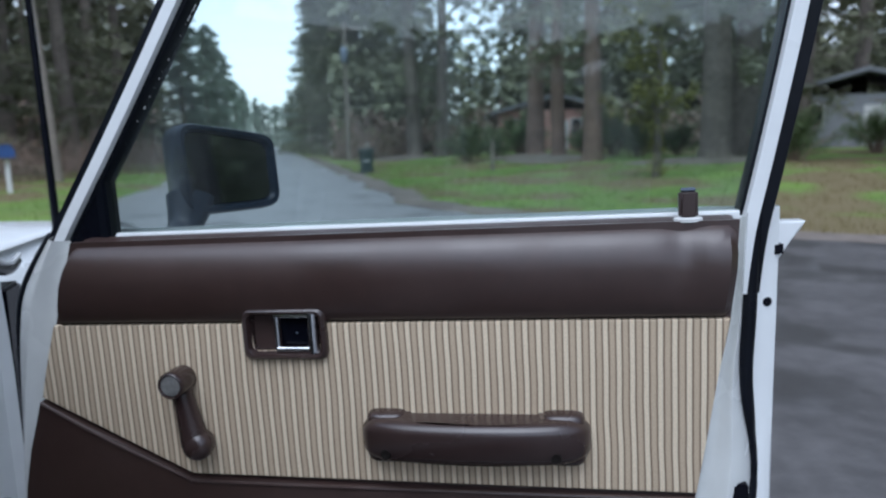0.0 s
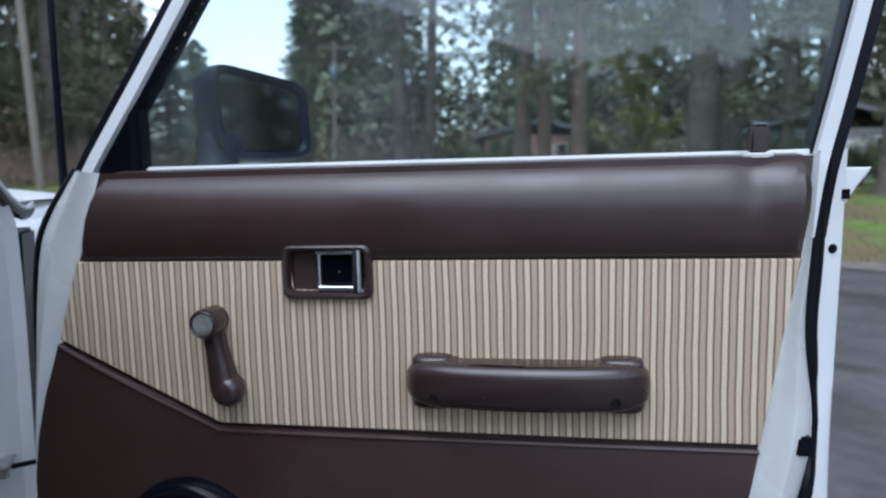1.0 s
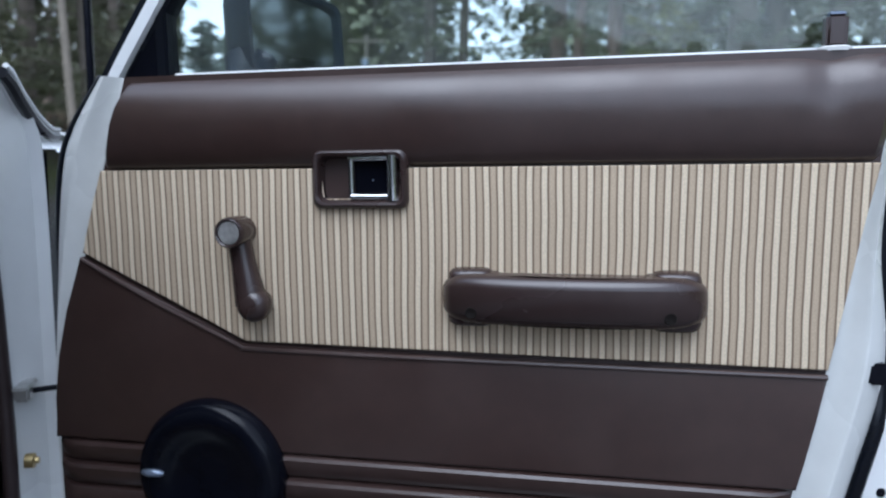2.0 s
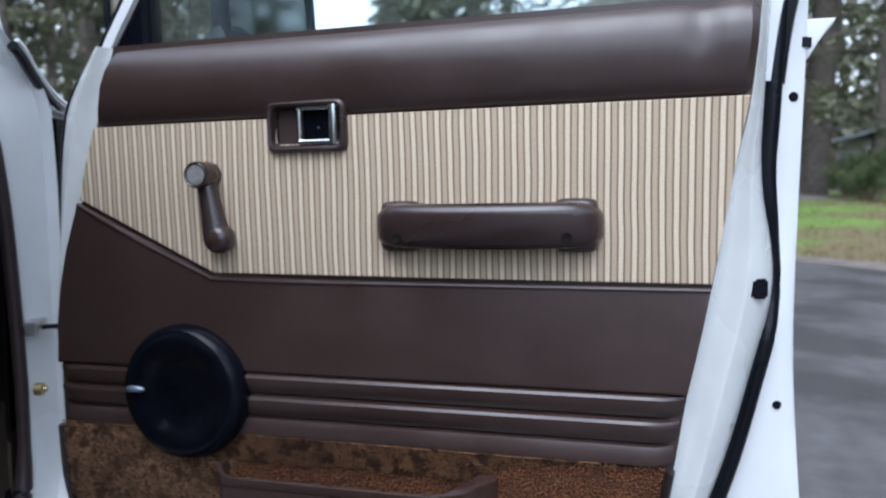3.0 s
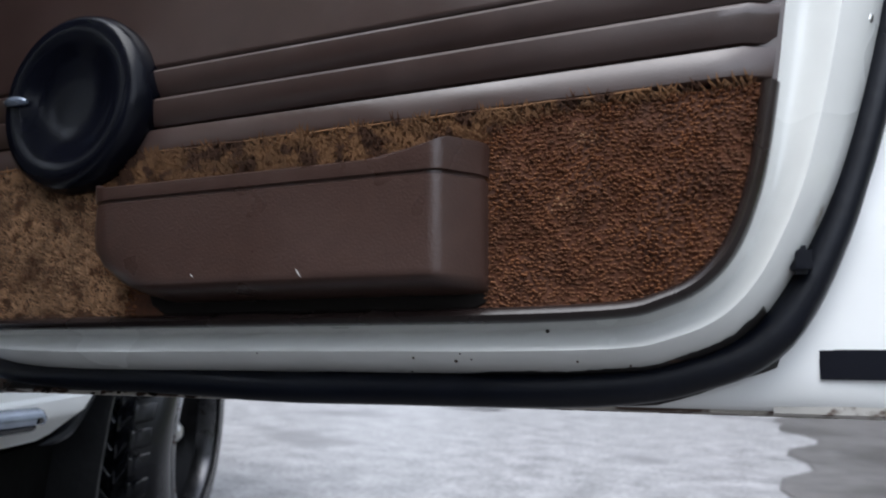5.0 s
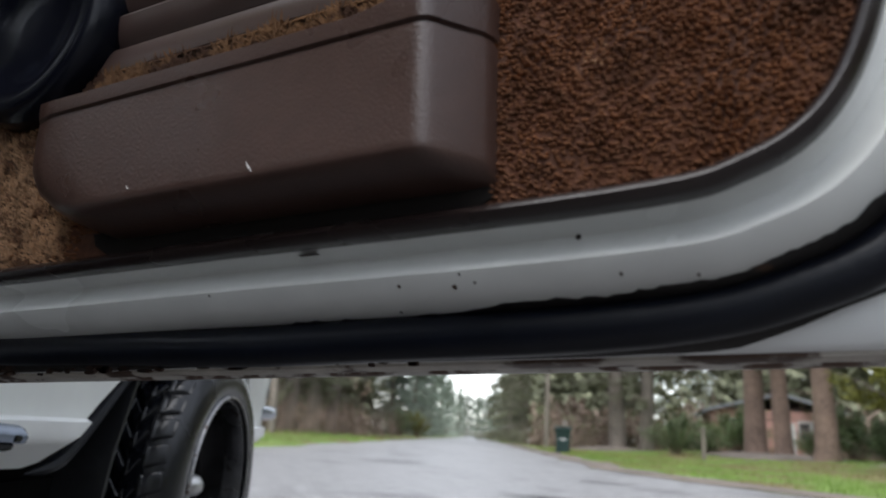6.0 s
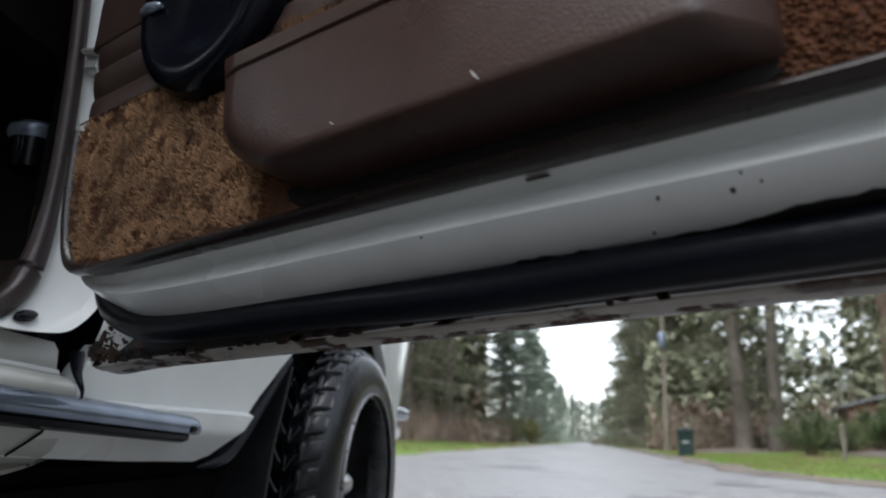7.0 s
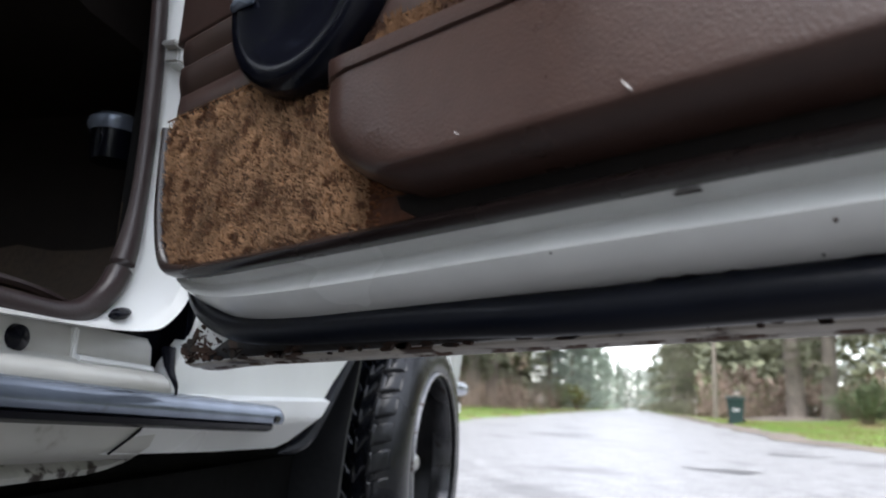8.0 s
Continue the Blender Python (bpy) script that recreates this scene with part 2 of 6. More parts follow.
SOIL = material("leaf_litter", (0.15, 0.125, 0.105), 0.95, vary=0.4, scale=4, bump=1.0, bump_scale=20)
BARK = material("grey_brown_bark", (0.155, 0.132, 0.112), 0.95, vary=0.4, scale=9, bump=1.0, bump_scale=14, per_object=0.3)
BARK_RED = material("reddish_bark", (0.175, 0.120, 0.095), 0.95, vary=0.4, scale=9, bump=1.0, bump_scale=14, per_object=0.2)
MOSS = material("yellow_green_moss", (0.16, 0.16, 0.025), 0.95, vary=0.4, scale=12)
NEEDLE = material("dark_fir_needles", (0.172, 0.180, 0.112), 0.7, vary=0.5, scale=0.8, per_object=0.35)
# paler copy of the fir needles, distance haze painted into the colour
NEEDLE_FAR = material("haze_painted_fir_needles", (0.31, 0.36, 0.30), 0.8, vary=0.4, scale=0.5, per_object=0.25)
LEAF = material("shrub_leaves", (0.11, 0.155, 0.06), 0.6, vary=0.45, scale=3, per_object=0.3)
TWIG = material("bare_brown_twigs", (0.28, 0.205, 0.165), 0.9, vary=0.35, scale=3, per_object=0.25)
UNDER = material("brown_undergrowth", (0.29, 0.215, 0.17), 0.95, vary=0.5, scale=0.6, stain=(0.16, 0.18, 0.09), stain_scale=0.25, stain_at=0.52)
POLE = material("weathered_pole", (0.22, 0.19, 0.16), 0.9, vary=0.25, scale=10, bump=0.5, bump_scale=30)
BIN = material("dark_green_bin", (0.012, 0.035, 0.032), 0.45, vary=0.15, scale=8)
ROOF = material("grey_shingle_roof", (0.22, 0.23, 0.25), 0.85, vary=0.2, scale=8, bump=0.6, bump_scale=12)
SIDING = material("pale_siding", (0.30, 0.31, 0.33), 0.8, vary=0.1, scale=4)
SIDING_RED = material("brick_red_siding", (0.48, 0.27, 0.23), 0.8, vary=0.2, scale=4)
PANE = material("dark_house_pane", (0.03, 0.035, 0.04), 0.1, vary=0.2, scale=2)
BLUE = material("blue_mailbox_paint", (0.03, 0.08, 0.25), 0.4, vary=0.15, scale=10)
POST = material("white_post", (0.7, 0.7, 0.68), 0.7, vary=0.1, scale=10)


# ---- mesh helpers ----
def part(name, bm, mat, parent=None, label="", smooth=True):
    """One bmesh as one mesh object, under a thing or a part."""
    bmesh.ops.recalc_face_normals(bm, faces=bm.faces)
    me = bpy.data.meshes.new(name)
    bm.to_mesh(me)
    bm.free()
    if smooth:
        me.shade_smooth()
        me.set_sharp_from_angle(angle=radians(38))
    me.materials.append(mat)
    ob = new(name, me)
    ob.parent = parent
    if label:
        ob["label"] = label
    return ob


def raw(name, verts, faces, mat, parent=None, label="", smooth=False):
    """Many small pieces as one mesh object."""
    me = bpy.data.meshes.new(name)
    me.from_pydata(verts, [], faces)
    if smooth:
        me.shade_smooth()
    me.materials.append(mat)
    ob = new(name, me)
    ob.parent = parent
    if label:
        ob["label"] = label
    return ob


def thing(name, m, label, category, group="", kind=""):
    ob = new(name)
    ob.matrix_world = m
    ob.empty_display_size = 0.1
    return tagged(ob, label, category, group, kind)


def smooth_path(pts, k=5, closed=False):
    """Catmull-Rom through the points."""
    p = [Vector(q) for q in pts]
    n, out = len(p), []
    for i in range(n if closed else n - 1):
        a, b, c, d = (p[(i + j) % n] if closed else p[min(max(i + j, 0), n - 1)] for j in (-1, 0, 1, 2))
        for j in range(k):
            t = j / k
            out.append(0.5 * (2 * b + (c - a) * t + (2 * a - 5 * b + 4 * c - d) * t * t + (3 * b - a - 3 * c + d) * t**3))
    return out if closed else out + [p[-1]]


def loft(rings, close_rings=False, close_along=False, bm=None):
    """A skin over rings of points of equal number."""
    bm = bm or bmesh.new()
    rows = [[bm.verts.new(p) for p in ring] for ring in rings]
    n, m = len(rows), len(rows[0])
    for i in range(n if close_along else n - 1):
        for j in range(m if close_rings else m - 1):
            a, b = rows[i], rows[(i + 1) % n]
            bm.faces.new((a[j], a[(j + 1) % m], b[(j + 1) % m], b[j]))
    return bm


def cap(bm, ring_points):
    bm.faces.new([bm.verts.new(p) for p in ring_points])
    bmesh.ops.remove_doubles(bm, verts=bm.verts, dist=1e-5)
    return bm


def tube(path, radius, sides=10, bm=None, flat=1.0, ends=True, up=(0, 0, 1)):
    """A round bar along a path; radius may be a list. flat squeezes it along up."""
    path = [Vector(p) for p in path]
    rings = []
    for i, p in enumerate(path):
        t = (path[min(i + 1, len(path) - 1)] - path[max(i - 1, 0)]).normalized()
        ref = Vector(up) if abs(t.dot(Vector(up))) < 0.95 else Vector((1, 0, 0))
        a = t.cross(ref).normalized()
        b = a.cross(t)
        r = radius[i] if isinstance(radius, (list, tuple)) else radius
        rings.append([p + a * r * math.cos(2 * math.pi * j / sides) + b * r * flat * math.sin(2 * math.pi * j / sides) for j in range(sides)])
    start = len(bm.verts) if bm else 0
    bm = loft(rings, close_rings=True, bm=bm)
    if ends:
        bm.verts.ensure_lookup_table()
        for k in (start, len(bm.verts) - sides):
            bm.faces.new([bm.verts[k + j] for j in range(sides)])
    return bm


def slab(poly, y0, y1, bevel=0.0, bm=None):
    """A polygon of (u, v) as a plate from depth y0 to y1, its front edge rounded."""
    bm = bm or bmesh.new()
    front = [bm.verts.new((u, y0, v)) for u, v in poly]
    back = [bm.verts.new((u, y1, v)) for u, v in poly]
    n = len(poly)
    f = bm.faces.new(front)
    bm.faces.new(back[::-1])
    sides = [bm.faces.new((front[i], front[(i + 1) % n], back[(i + 1) % n], back[i])) for i in range(n)]
    if bevel:
        bmesh.ops.bevel(bm, geom=list(f.edges), offset=bevel, segments=3, affect="EDGES", profile=0.6)
    return bm


def box(x0, x1, y0, y1, z0, z1, bevel=0.0, segments=2, bm=None):
    own = bmesh.new()
    bmesh.ops.create_cube(own, size=1)
    for v in own.verts:
        v.co = Vector((x0 + (v.co.x + 0.5) * (x1 - x0), y0 + (v.co.y + 0.5) * (y1 - y0), z0 + (v.co.z + 0.5) * (z1 - z0)))
    if bevel:
        bmesh.ops.bevel(own, geom=list(own.edges), offset=bevel, segments=segments, affect="EDGES")
    if bm is None:
        return own
    me = bpy.data.meshes.new("tmp")
    own.to_mesh(me)
    own.free()
    bm.from_mesh(me)
    bpy.data.meshes.remove(me)
    return bm


def turned(profile, n=40, centre=(0, 0, 0), axis="y", bm=None):
    """A turned body: profile of (radius, along), about the y or x axis through centre."""
    rings = []
    for i in range(n):
        a = 2 * math.pi * i / n
        c, s = math.cos(a), math.sin(a)
        rings.append([(centre[0] + (r * c if axis == "y" else h), centre[1] + (h if axis == "y" else r * c), centre[2] + r * s) for r, h in profile])
    bm = loft(rings, close_along=True, bm=bm)
    bmesh.ops.remove_doubles(bm, verts=bm.verts, dist=1e-5)
    return bm


# ---- ground, road ----
ROAD_TURN = 23.5
road_f = Vector((-math.sin(radians(ROAD_TURN)), math.cos(radians(ROAD_TURN)), 0))
road_r = Vector((road_f.y, -road_f.x, 0))


def on_road(s, r, z=0.0):
    """A place s metres along the road and r to its right."""
    return road_f * s + road_r * r + Vector((0, 0, z))


def right_edge(s):
    """The right edge of the asphalt, which opens into a drive beside the car."""
    flare = 6.5 * max(0.0, min(1.0, (13.0 - s) / 10.0)) ** 1.7
    return 3.0 + flare + 0.12 * math.sin(s * 1.3) + 0.07 * math.sin(s * 3.7)


def left_edge(s):
    return -3.4 + 0.12 * math.sin(s * 0.9 + 1) + 0.06 * math.sin(s * 4.1)


def height(s, r):
    """The ground's height: level road, verges that rise gently away from it."""
    out = max(0.0, r - right_edge(s) if r > 0 else left_edge(s) - r)
    rise = 0.05 * min(out, 1.0) + 0.012 * min(max(out - 1, 0), 40)
    if r > 0:
        rise += 0.25 * max(0.0, min(1.0, (out - 4) / 6)) * (1 if s < 60 else 0.4)
    return rise + (0.02 * noise.noise(Vector((s * 0.6, r * 0.6, 0))) * min(out, 1.0) if out > 0 else -0.03)


def ground_sheet():
    ss = [-900, -300, -120, -60, -30] + [-15 + i * 1.0 for i in range(76)] + [66, 75, 90, 110, 140, 200, 320, 600, 1500, 2500]
    rr = [-1500, -500, -200, -90, -50, -35, -26, -20] + [-16 + i * 1.0 for i in range(13)] + [-3.3, -2.5, 0, 2.0, 2.9] + [3.2 + i * 0.7 for i in range(26)] + [23, 27, 33, 42, 60, 100, 220, 500, 1500]
    bm = loft([[on_road(s, r, height(s, r)) for r in rr] for s in ss])
    return part("ground", bm, GRASS)


tagged(ground_sheet(), "mossy grass verge and lawn with brown patches", "ground", kind="structure")


def road_sheet():
    ss = [-60, -30, -15] + [-10 + i * 0.8 for i in range(70)] + [50, 60, 80, 120, 200, 400]
    rings = []
    for s in ss:
        l, r = left_edge(s), right_edge(s)
        rings.append([on_road(s, l + (r - l) * k / 16, 0.0 if 0 < k < 16 else -0.02) for k in range(17)])
    return part("road", loft(rings), ASPHALT)


tagged(road_sheet(), "worn grey asphalt road, damp and patched", "road", kind="structure")


def drive_apron():
    """The darker asphalt of a drive that opens off the road beside the car, spread unseen under the door to cut bounced
    light.
    """
    rings = []
    for s in [-8, -5, -3, -1.5, -.5, 0] + [.4 + i * .05 for i in range(24)] + [1.6 + i * .25 for i in range(48)]:
        k = max(0.0, min(1.0, (s - .45) / .9))
        a, b = -1.0 + 2.2 * k + .5 * max(0.0, s - .4) + .10 * math.sin(s * 2.1) + .22 * noise.noise(Vector((s * 1.7, 0, 4))) + .10 * noise.noise(Vector((s * 6.1, 2, 4))), right_edge(s) + .05
        b = max(b, a + .02)
        rings.append([on_road(s, a + (b - a) * k / 8, 0.005) for k in range(9)])
    return part("driveway", loft(rings), DRIVE)


tagged(drive_apron(), "dark patched drive asphalt, spread unseen under the door to cut bounce", "driveway", kind="structure")


def dirt_edge():
    """Loose soil and needles along the right edge of the asphalt."""
    rnd = random.Random(4)
    rings = []
    for i in range(150):
        s = -4 + i * 0.42
        e = right_edge(s)
        w = 0.5 + 0.25 * noise.noise(Vector((s, 0, 3)))
        rings.append([on_road(s, e - 0.12 - 0.2 * rnd.random(), 0.002), on_road(s, e + 0.1, height(s, e + 0.1) + 0.012), on_road(s, e + w, height(s, e + w) + 0.01), on_road(s, e + w + 0.2, height(s, e + w + 0.2) - 0.03)])
    return part("verge_soil", loft(rings), SOIL)


tagged(dirt_edge(), "brown soil and fallen needles beside the asphalt", "soil", kind="structure")

# ---- the open car door ----
TILT = radians(2.29)
door_m = Matrix.Translation((0, 0, 0.8)) @ Matrix.Rotation(-TILT, 4, "Y") @ Matrix.Translation((0, 0, -0.8))
CAR_TURN = 25.5
car = thing("car", pose(0, 0, 0, 0, 0, CAR_TURN), "white older car with its brown-trimmed front door open", "car")

EDGE = [(.055, 1.130), (.038, 1.080), (.0225, 1.034), (-.006, .946), (-.040, .84), (-.055, .74), (-.058, .65), (-.054, .575), (-.038, .525), (-.005, .510), (.1, .508), (.35, .508),
        (.58, .509), (.64, .517), (.675, .540), (.697, .585), (.711, .651), (.724, .732), (.747, .848), (.765, .959), (.780, 1.034), (.788, 1.130)]
SEAL = [(.006, 1.135), (-.036, 1.080), (-.054, 1.034), (-.064, .946), (-.068, .84), (-.068, .74), (-.065, .65), (-.061, .58), (-.052, .528), (-.012, .488), (.08, .470), (.35, .4705),
        (.58, .4715), (.648, .480), (.694, .505), (.735, .570), (.762, .640), (.787, .735), (.809, .845), (.797, .955), (.797, 1.034), (.801, 1.135)]
RIM_OUT = [(-.006, 1.135), (-.048, 1.080), (-.066, 1.034), (-.076, .946), (-.080, .84), (-.079, .74), (-.076, .65), (-.074, .56), (-.088, .49), (-.108, .449), (.0, .449), (.35, .449),
           (.60, .449), (.74, .449), (.83, .449), (.862, .455), (.855, .52), (.845, .62), (.836, .76), (.837, .90), (.840, 1.03), (.842, 1.135)]
edge_c = smooth_path([(u, 0, v) for u, v in EDGE], 6)
seal_c = smooth_path([(u, 0, v) for u, v in SEAL], 6)
out_c = smooth_path([(u, 0, v) for u, v in RIM_OUT], 6)


def at_depth(a, b, k, y):
    return [Vector((p.x + (q.x - p.x) * k, y, p.z + (q.z - p.z) * k)) for p, q in zip(a, b)]


def edge_at(v, side):
    """The panel edge's u at height v, on the hinge side or the latch side."""
    pts = [p for p in edge_c]
    half = len(pts) // 2
    run = pts[:half] if side == "hinge" else pts[half:]
    best = min(range(len(run) - 1), key=lambda i: abs((run[i].z + run[i + 1].z) / 2 - v))
    a, b = run[best], run[best + 1]
    return a.x + (b.x - a.x) * ((v - a.z) / (b.z - a.z) if abs(b.z - a.z) > 1e-6 else 0)


FLANGE = ((-0.4, 0.010), (0.0, 0.004), (0.05, 0.0095), (0.11, 0.0135), (0.17, 0.0150), (0.24, 0.0146), (0.31, 0.0130), (0.38, 0.0108), (0.44, 0.0088), (0.49, 0.0072), (0.53, 0.0066), (0.545, 0.0070), (0.65, 0.0110), (0.73, 0.0145), (0.81, 0.0190), (0.90, 0.0270), (1.0, 0.042), (1.05, 0.055))


def flange_depth(v):
    """Depth of the inner frame at height v along the bottom of the door."""
    k = (.508 - v) / .0375
    return float(np.interp(k, [a for a, _ in FLANGE], [b for _, b in FLANGE]))


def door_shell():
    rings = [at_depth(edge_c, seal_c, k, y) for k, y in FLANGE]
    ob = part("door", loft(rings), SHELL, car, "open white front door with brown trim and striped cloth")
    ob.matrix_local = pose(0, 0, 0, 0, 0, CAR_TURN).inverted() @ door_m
    return ob


def door_edges():
    rings = [at_depth(seal_c, out_c, k, y) for k, y in ((-0.1, 0.052), (0.25, 0.052), (0.6, 0.056), (0.85, 0.060), (0.97, 0.064), (1.0, 0.070), (1.0, 0.092))]
    part("door_edge", loft(rings), WHITE, door, "white painted shut face of the door")
    # outer skin, gently bowed
    n = len(out_c)
    rows = []
    for k in range(9):
        v = 0.449 + (1.135 - 0.449) * k / 8
        lo = min((p for p in out_c[: n // 2]), key=lambda p: abs(p.z - v)).x if k else -0.10
        hi = min((p for p in out_c[n // 2:]), key=lambda p: abs(p.z - v)).x if k else 0.862
        bow = 0.092 + 0.035 * math.sin(math.pi * min(1, (k + 0.3) / 8))
        rows.append([(lo + (hi - lo) * j / 12, bow - (0.02 if j in (0, 12) and 0 < k else 0), v) for j in range(13)])
    part("outer_skin", loft(rows), WHITE, door)
    # hem along the bottom edge
    pts = [p for p in out_c[54:98]]
    under = [[Vector((p.x, y, p.z + z)) for p in pts[:23]] for y, z in ((0.0665, 0.0015), (0.0675, -0.0015), (0.072, -0.003), (0.081, -0.003))]
    part("hem_underside", loft(under), HEM, door, "grimy, rusting underside of the door")
    clean = [[Vector((p.x, y, p.z + z)) for p in pts[22:]] for y, z in ((0.060, 0.005), (0.062, -0.0005), (0.070, -0.003), (0.081, -0.003))]
    part("hem_corner", loft(clean), LIP, door)
    rings = [[Vector((p.x, y, p.z + z)) for p in pts] for y, z in ((0.081, -0.003), (0.083, -0.0045), (0.092, -0.0045), (0.096, 0.000), (0.097, 0.008))]
    part("bottom_hem", loft(rings), LIP, door, "chipped white hem with rust along it")


door = door_shell()
door_edges()


def rubber_seal():
    path, rad = [], []
    for p, q in zip(seal_c, out_c):
        d = (q - p).normalized() if (q - p).length > 1e-4 else Vector((0, 0, 0))
        hinge = p.x < .35
        low, high, thin = (.50, .60, .0062) if hinge else (.50, .60, .0094)
        k = max(0.0, min(1.0, (p.z - low) / (high - low)))
        rad.append(.0134 + (thin - .0134) * k)
        sunk = 0.0 if hinge else .016 * math.exp(-((p.z - .862) / .055) ** 4)
        path.append(p + d * rad[-1] * .82 + Vector((0, 0.043 + sunk, 0)))
    part("door_seal", tube(path, rad, 12, up=(0, 1, 0)), RUBBER, door, "broad black rubber door seal")
    n0, n1 = 57, 87
    strip = list(zip(seal_c[n0:n1], out_c[n0:n1]))
    rings = []
    for k in (.25, .45, .6, .75, .85, .93, .985):
        row = []
        for i, (p, q) in enumerate(strip):
            taper = min(1.0, (len(strip) - 1 - i) / 5) ** .8 * min(1.0, .96 + i / 50) * (1 - .03 * abs(noise.noise(Vector((p.x * 45, 3, 1)))))
            kk = k * taper * (min(1.0, .034 / (q - p).length) if p.x > .5 else 1.0)
            y = float(np.interp(kk, (-.1, .25, .6, .85, .97, 1.0), (.052, .052, .056, .060, .064, .070))) - .0012
            row.append(Vector((p.x + (q.x - p.x) * kk, y, p.z + (q.z - p.z) * kk)))
        rings.append(row)
    line = list(zip(edge_c[56:86], seal_c[56:86]))
    fine = [(a[0].lerp(b[0], j / 6), a[1].lerp(b[1], j / 6)) for a, b in zip(line, line[1:]) for j in range(6)]
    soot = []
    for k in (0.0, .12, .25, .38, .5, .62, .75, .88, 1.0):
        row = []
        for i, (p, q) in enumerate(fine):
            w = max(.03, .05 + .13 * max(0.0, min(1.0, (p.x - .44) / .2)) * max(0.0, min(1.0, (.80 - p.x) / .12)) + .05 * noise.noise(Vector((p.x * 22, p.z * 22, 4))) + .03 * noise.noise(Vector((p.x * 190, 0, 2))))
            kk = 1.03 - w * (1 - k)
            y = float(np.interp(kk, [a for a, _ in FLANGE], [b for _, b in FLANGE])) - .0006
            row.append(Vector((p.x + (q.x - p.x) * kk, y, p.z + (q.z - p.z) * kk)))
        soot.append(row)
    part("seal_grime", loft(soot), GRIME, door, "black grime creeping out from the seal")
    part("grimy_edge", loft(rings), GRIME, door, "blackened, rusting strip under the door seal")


rubber_seal()


def rust_flakes():
    """Flaked paint and rust along the bottom of the door, thickest near the hinge."""
    rnd = random.Random(7)
    bm = bmesh.new()
    for i in range(120):
        u = -0.10 + 0.60 * rnd.random() ** 1.9
        u += .02 * math.sin(u * 55)
        near = max(0.0, 1 - abs(u + .03) / .08)
        v = 0.4495 + (0.014 + .012 * near) * rnd.random()
        w, h = 0.002 + (0.009 + .005 * near) * rnd.random() ** 2, 0.0008 + (0.0025 + .004 * near) * rnd.random()
        y = 0.0560 - (0.002 * rnd.random())
        ring = [(u + w * math.cos(a) * rnd.uniform(.6, 1), y + rnd.uniform(-.0008, .0008), v + h * math.sin(a) * rnd.uniform(.6, 1)) for a in [k * math.pi / 3 for k in range(6)]]
        bm.faces.new([bm.verts.new(p) for p in ring])
    geo = bmesh.ops.extrude_face_region(bm, geom=list(bm.faces))
    for g in geo["geom"]:
        if isinstance(g, bmesh.types.BMVert):
            g.co.y += 0.002
    for i in range(150):
        u = -0.10 + 0.55 * rnd.random() ** 1.6
        u += .025 * math.sin(u * 47 + 1)
        w, h = 0.0015 + 0.008 * rnd.random() ** 2, 0.0006 + 0.0026 * rnd.random()
        v, y = rnd.uniform(.4475, .4555), .0592
        ring = [(u + w * math.cos(a) * rnd.uniform(.6, 1), y, v + h * math.sin(a) * rnd.uniform(.6, 1)) for a in [k * math.pi / 3 for k in range(6)]]
        f = bm.faces.new([bm.verts.new(p) for p in ring])
        for vert in bmesh.ops.extrude_face_region(bm, geom=[f])["geom"]:
            if isinstance(vert, bmesh.types.BMVert):
                vert.co.y += .003
    for i in range(70):
        u = rnd.uniform(-.098, -.005)
        v = .452 + .040 * rnd.random() * max(.2, 1 - abs(u + .045) / .06)
        k = max(0.0, min(1.0, (.488 - v) / .039))
        y, w, h = .0512 + .006 * k, .001 + .007 * rnd.random() ** 2, .001 + .005 * rnd.random() ** 2
        a0 = rnd.uniform(-.8, .8)
        ring = []
        for q in range(7):
            a, m = 2 * math.pi * q / 7, rnd.uniform(.5, 1.1)
            x, z = w * m * math.cos(a), h * m * math.sin(a)
            ring.append((u + x * math.cos(a0) - z * math.sin(a0), y, v + x * math.sin(a0) + z * math.cos(a0)))
        f = bm.faces.new([bm.verts.new(p) for p in ring])
        for vert in bmesh.ops.extrude_face_region(bm, geom=[f])["geom"]:
            if isinstance(vert, bmesh.types.BMVert):
                vert.co.y += .004
    part("rust_scale", bm, RUST, door, "flaking rust on the lower edge", smooth=False)["kind"] = "stuff"


rust_flakes()


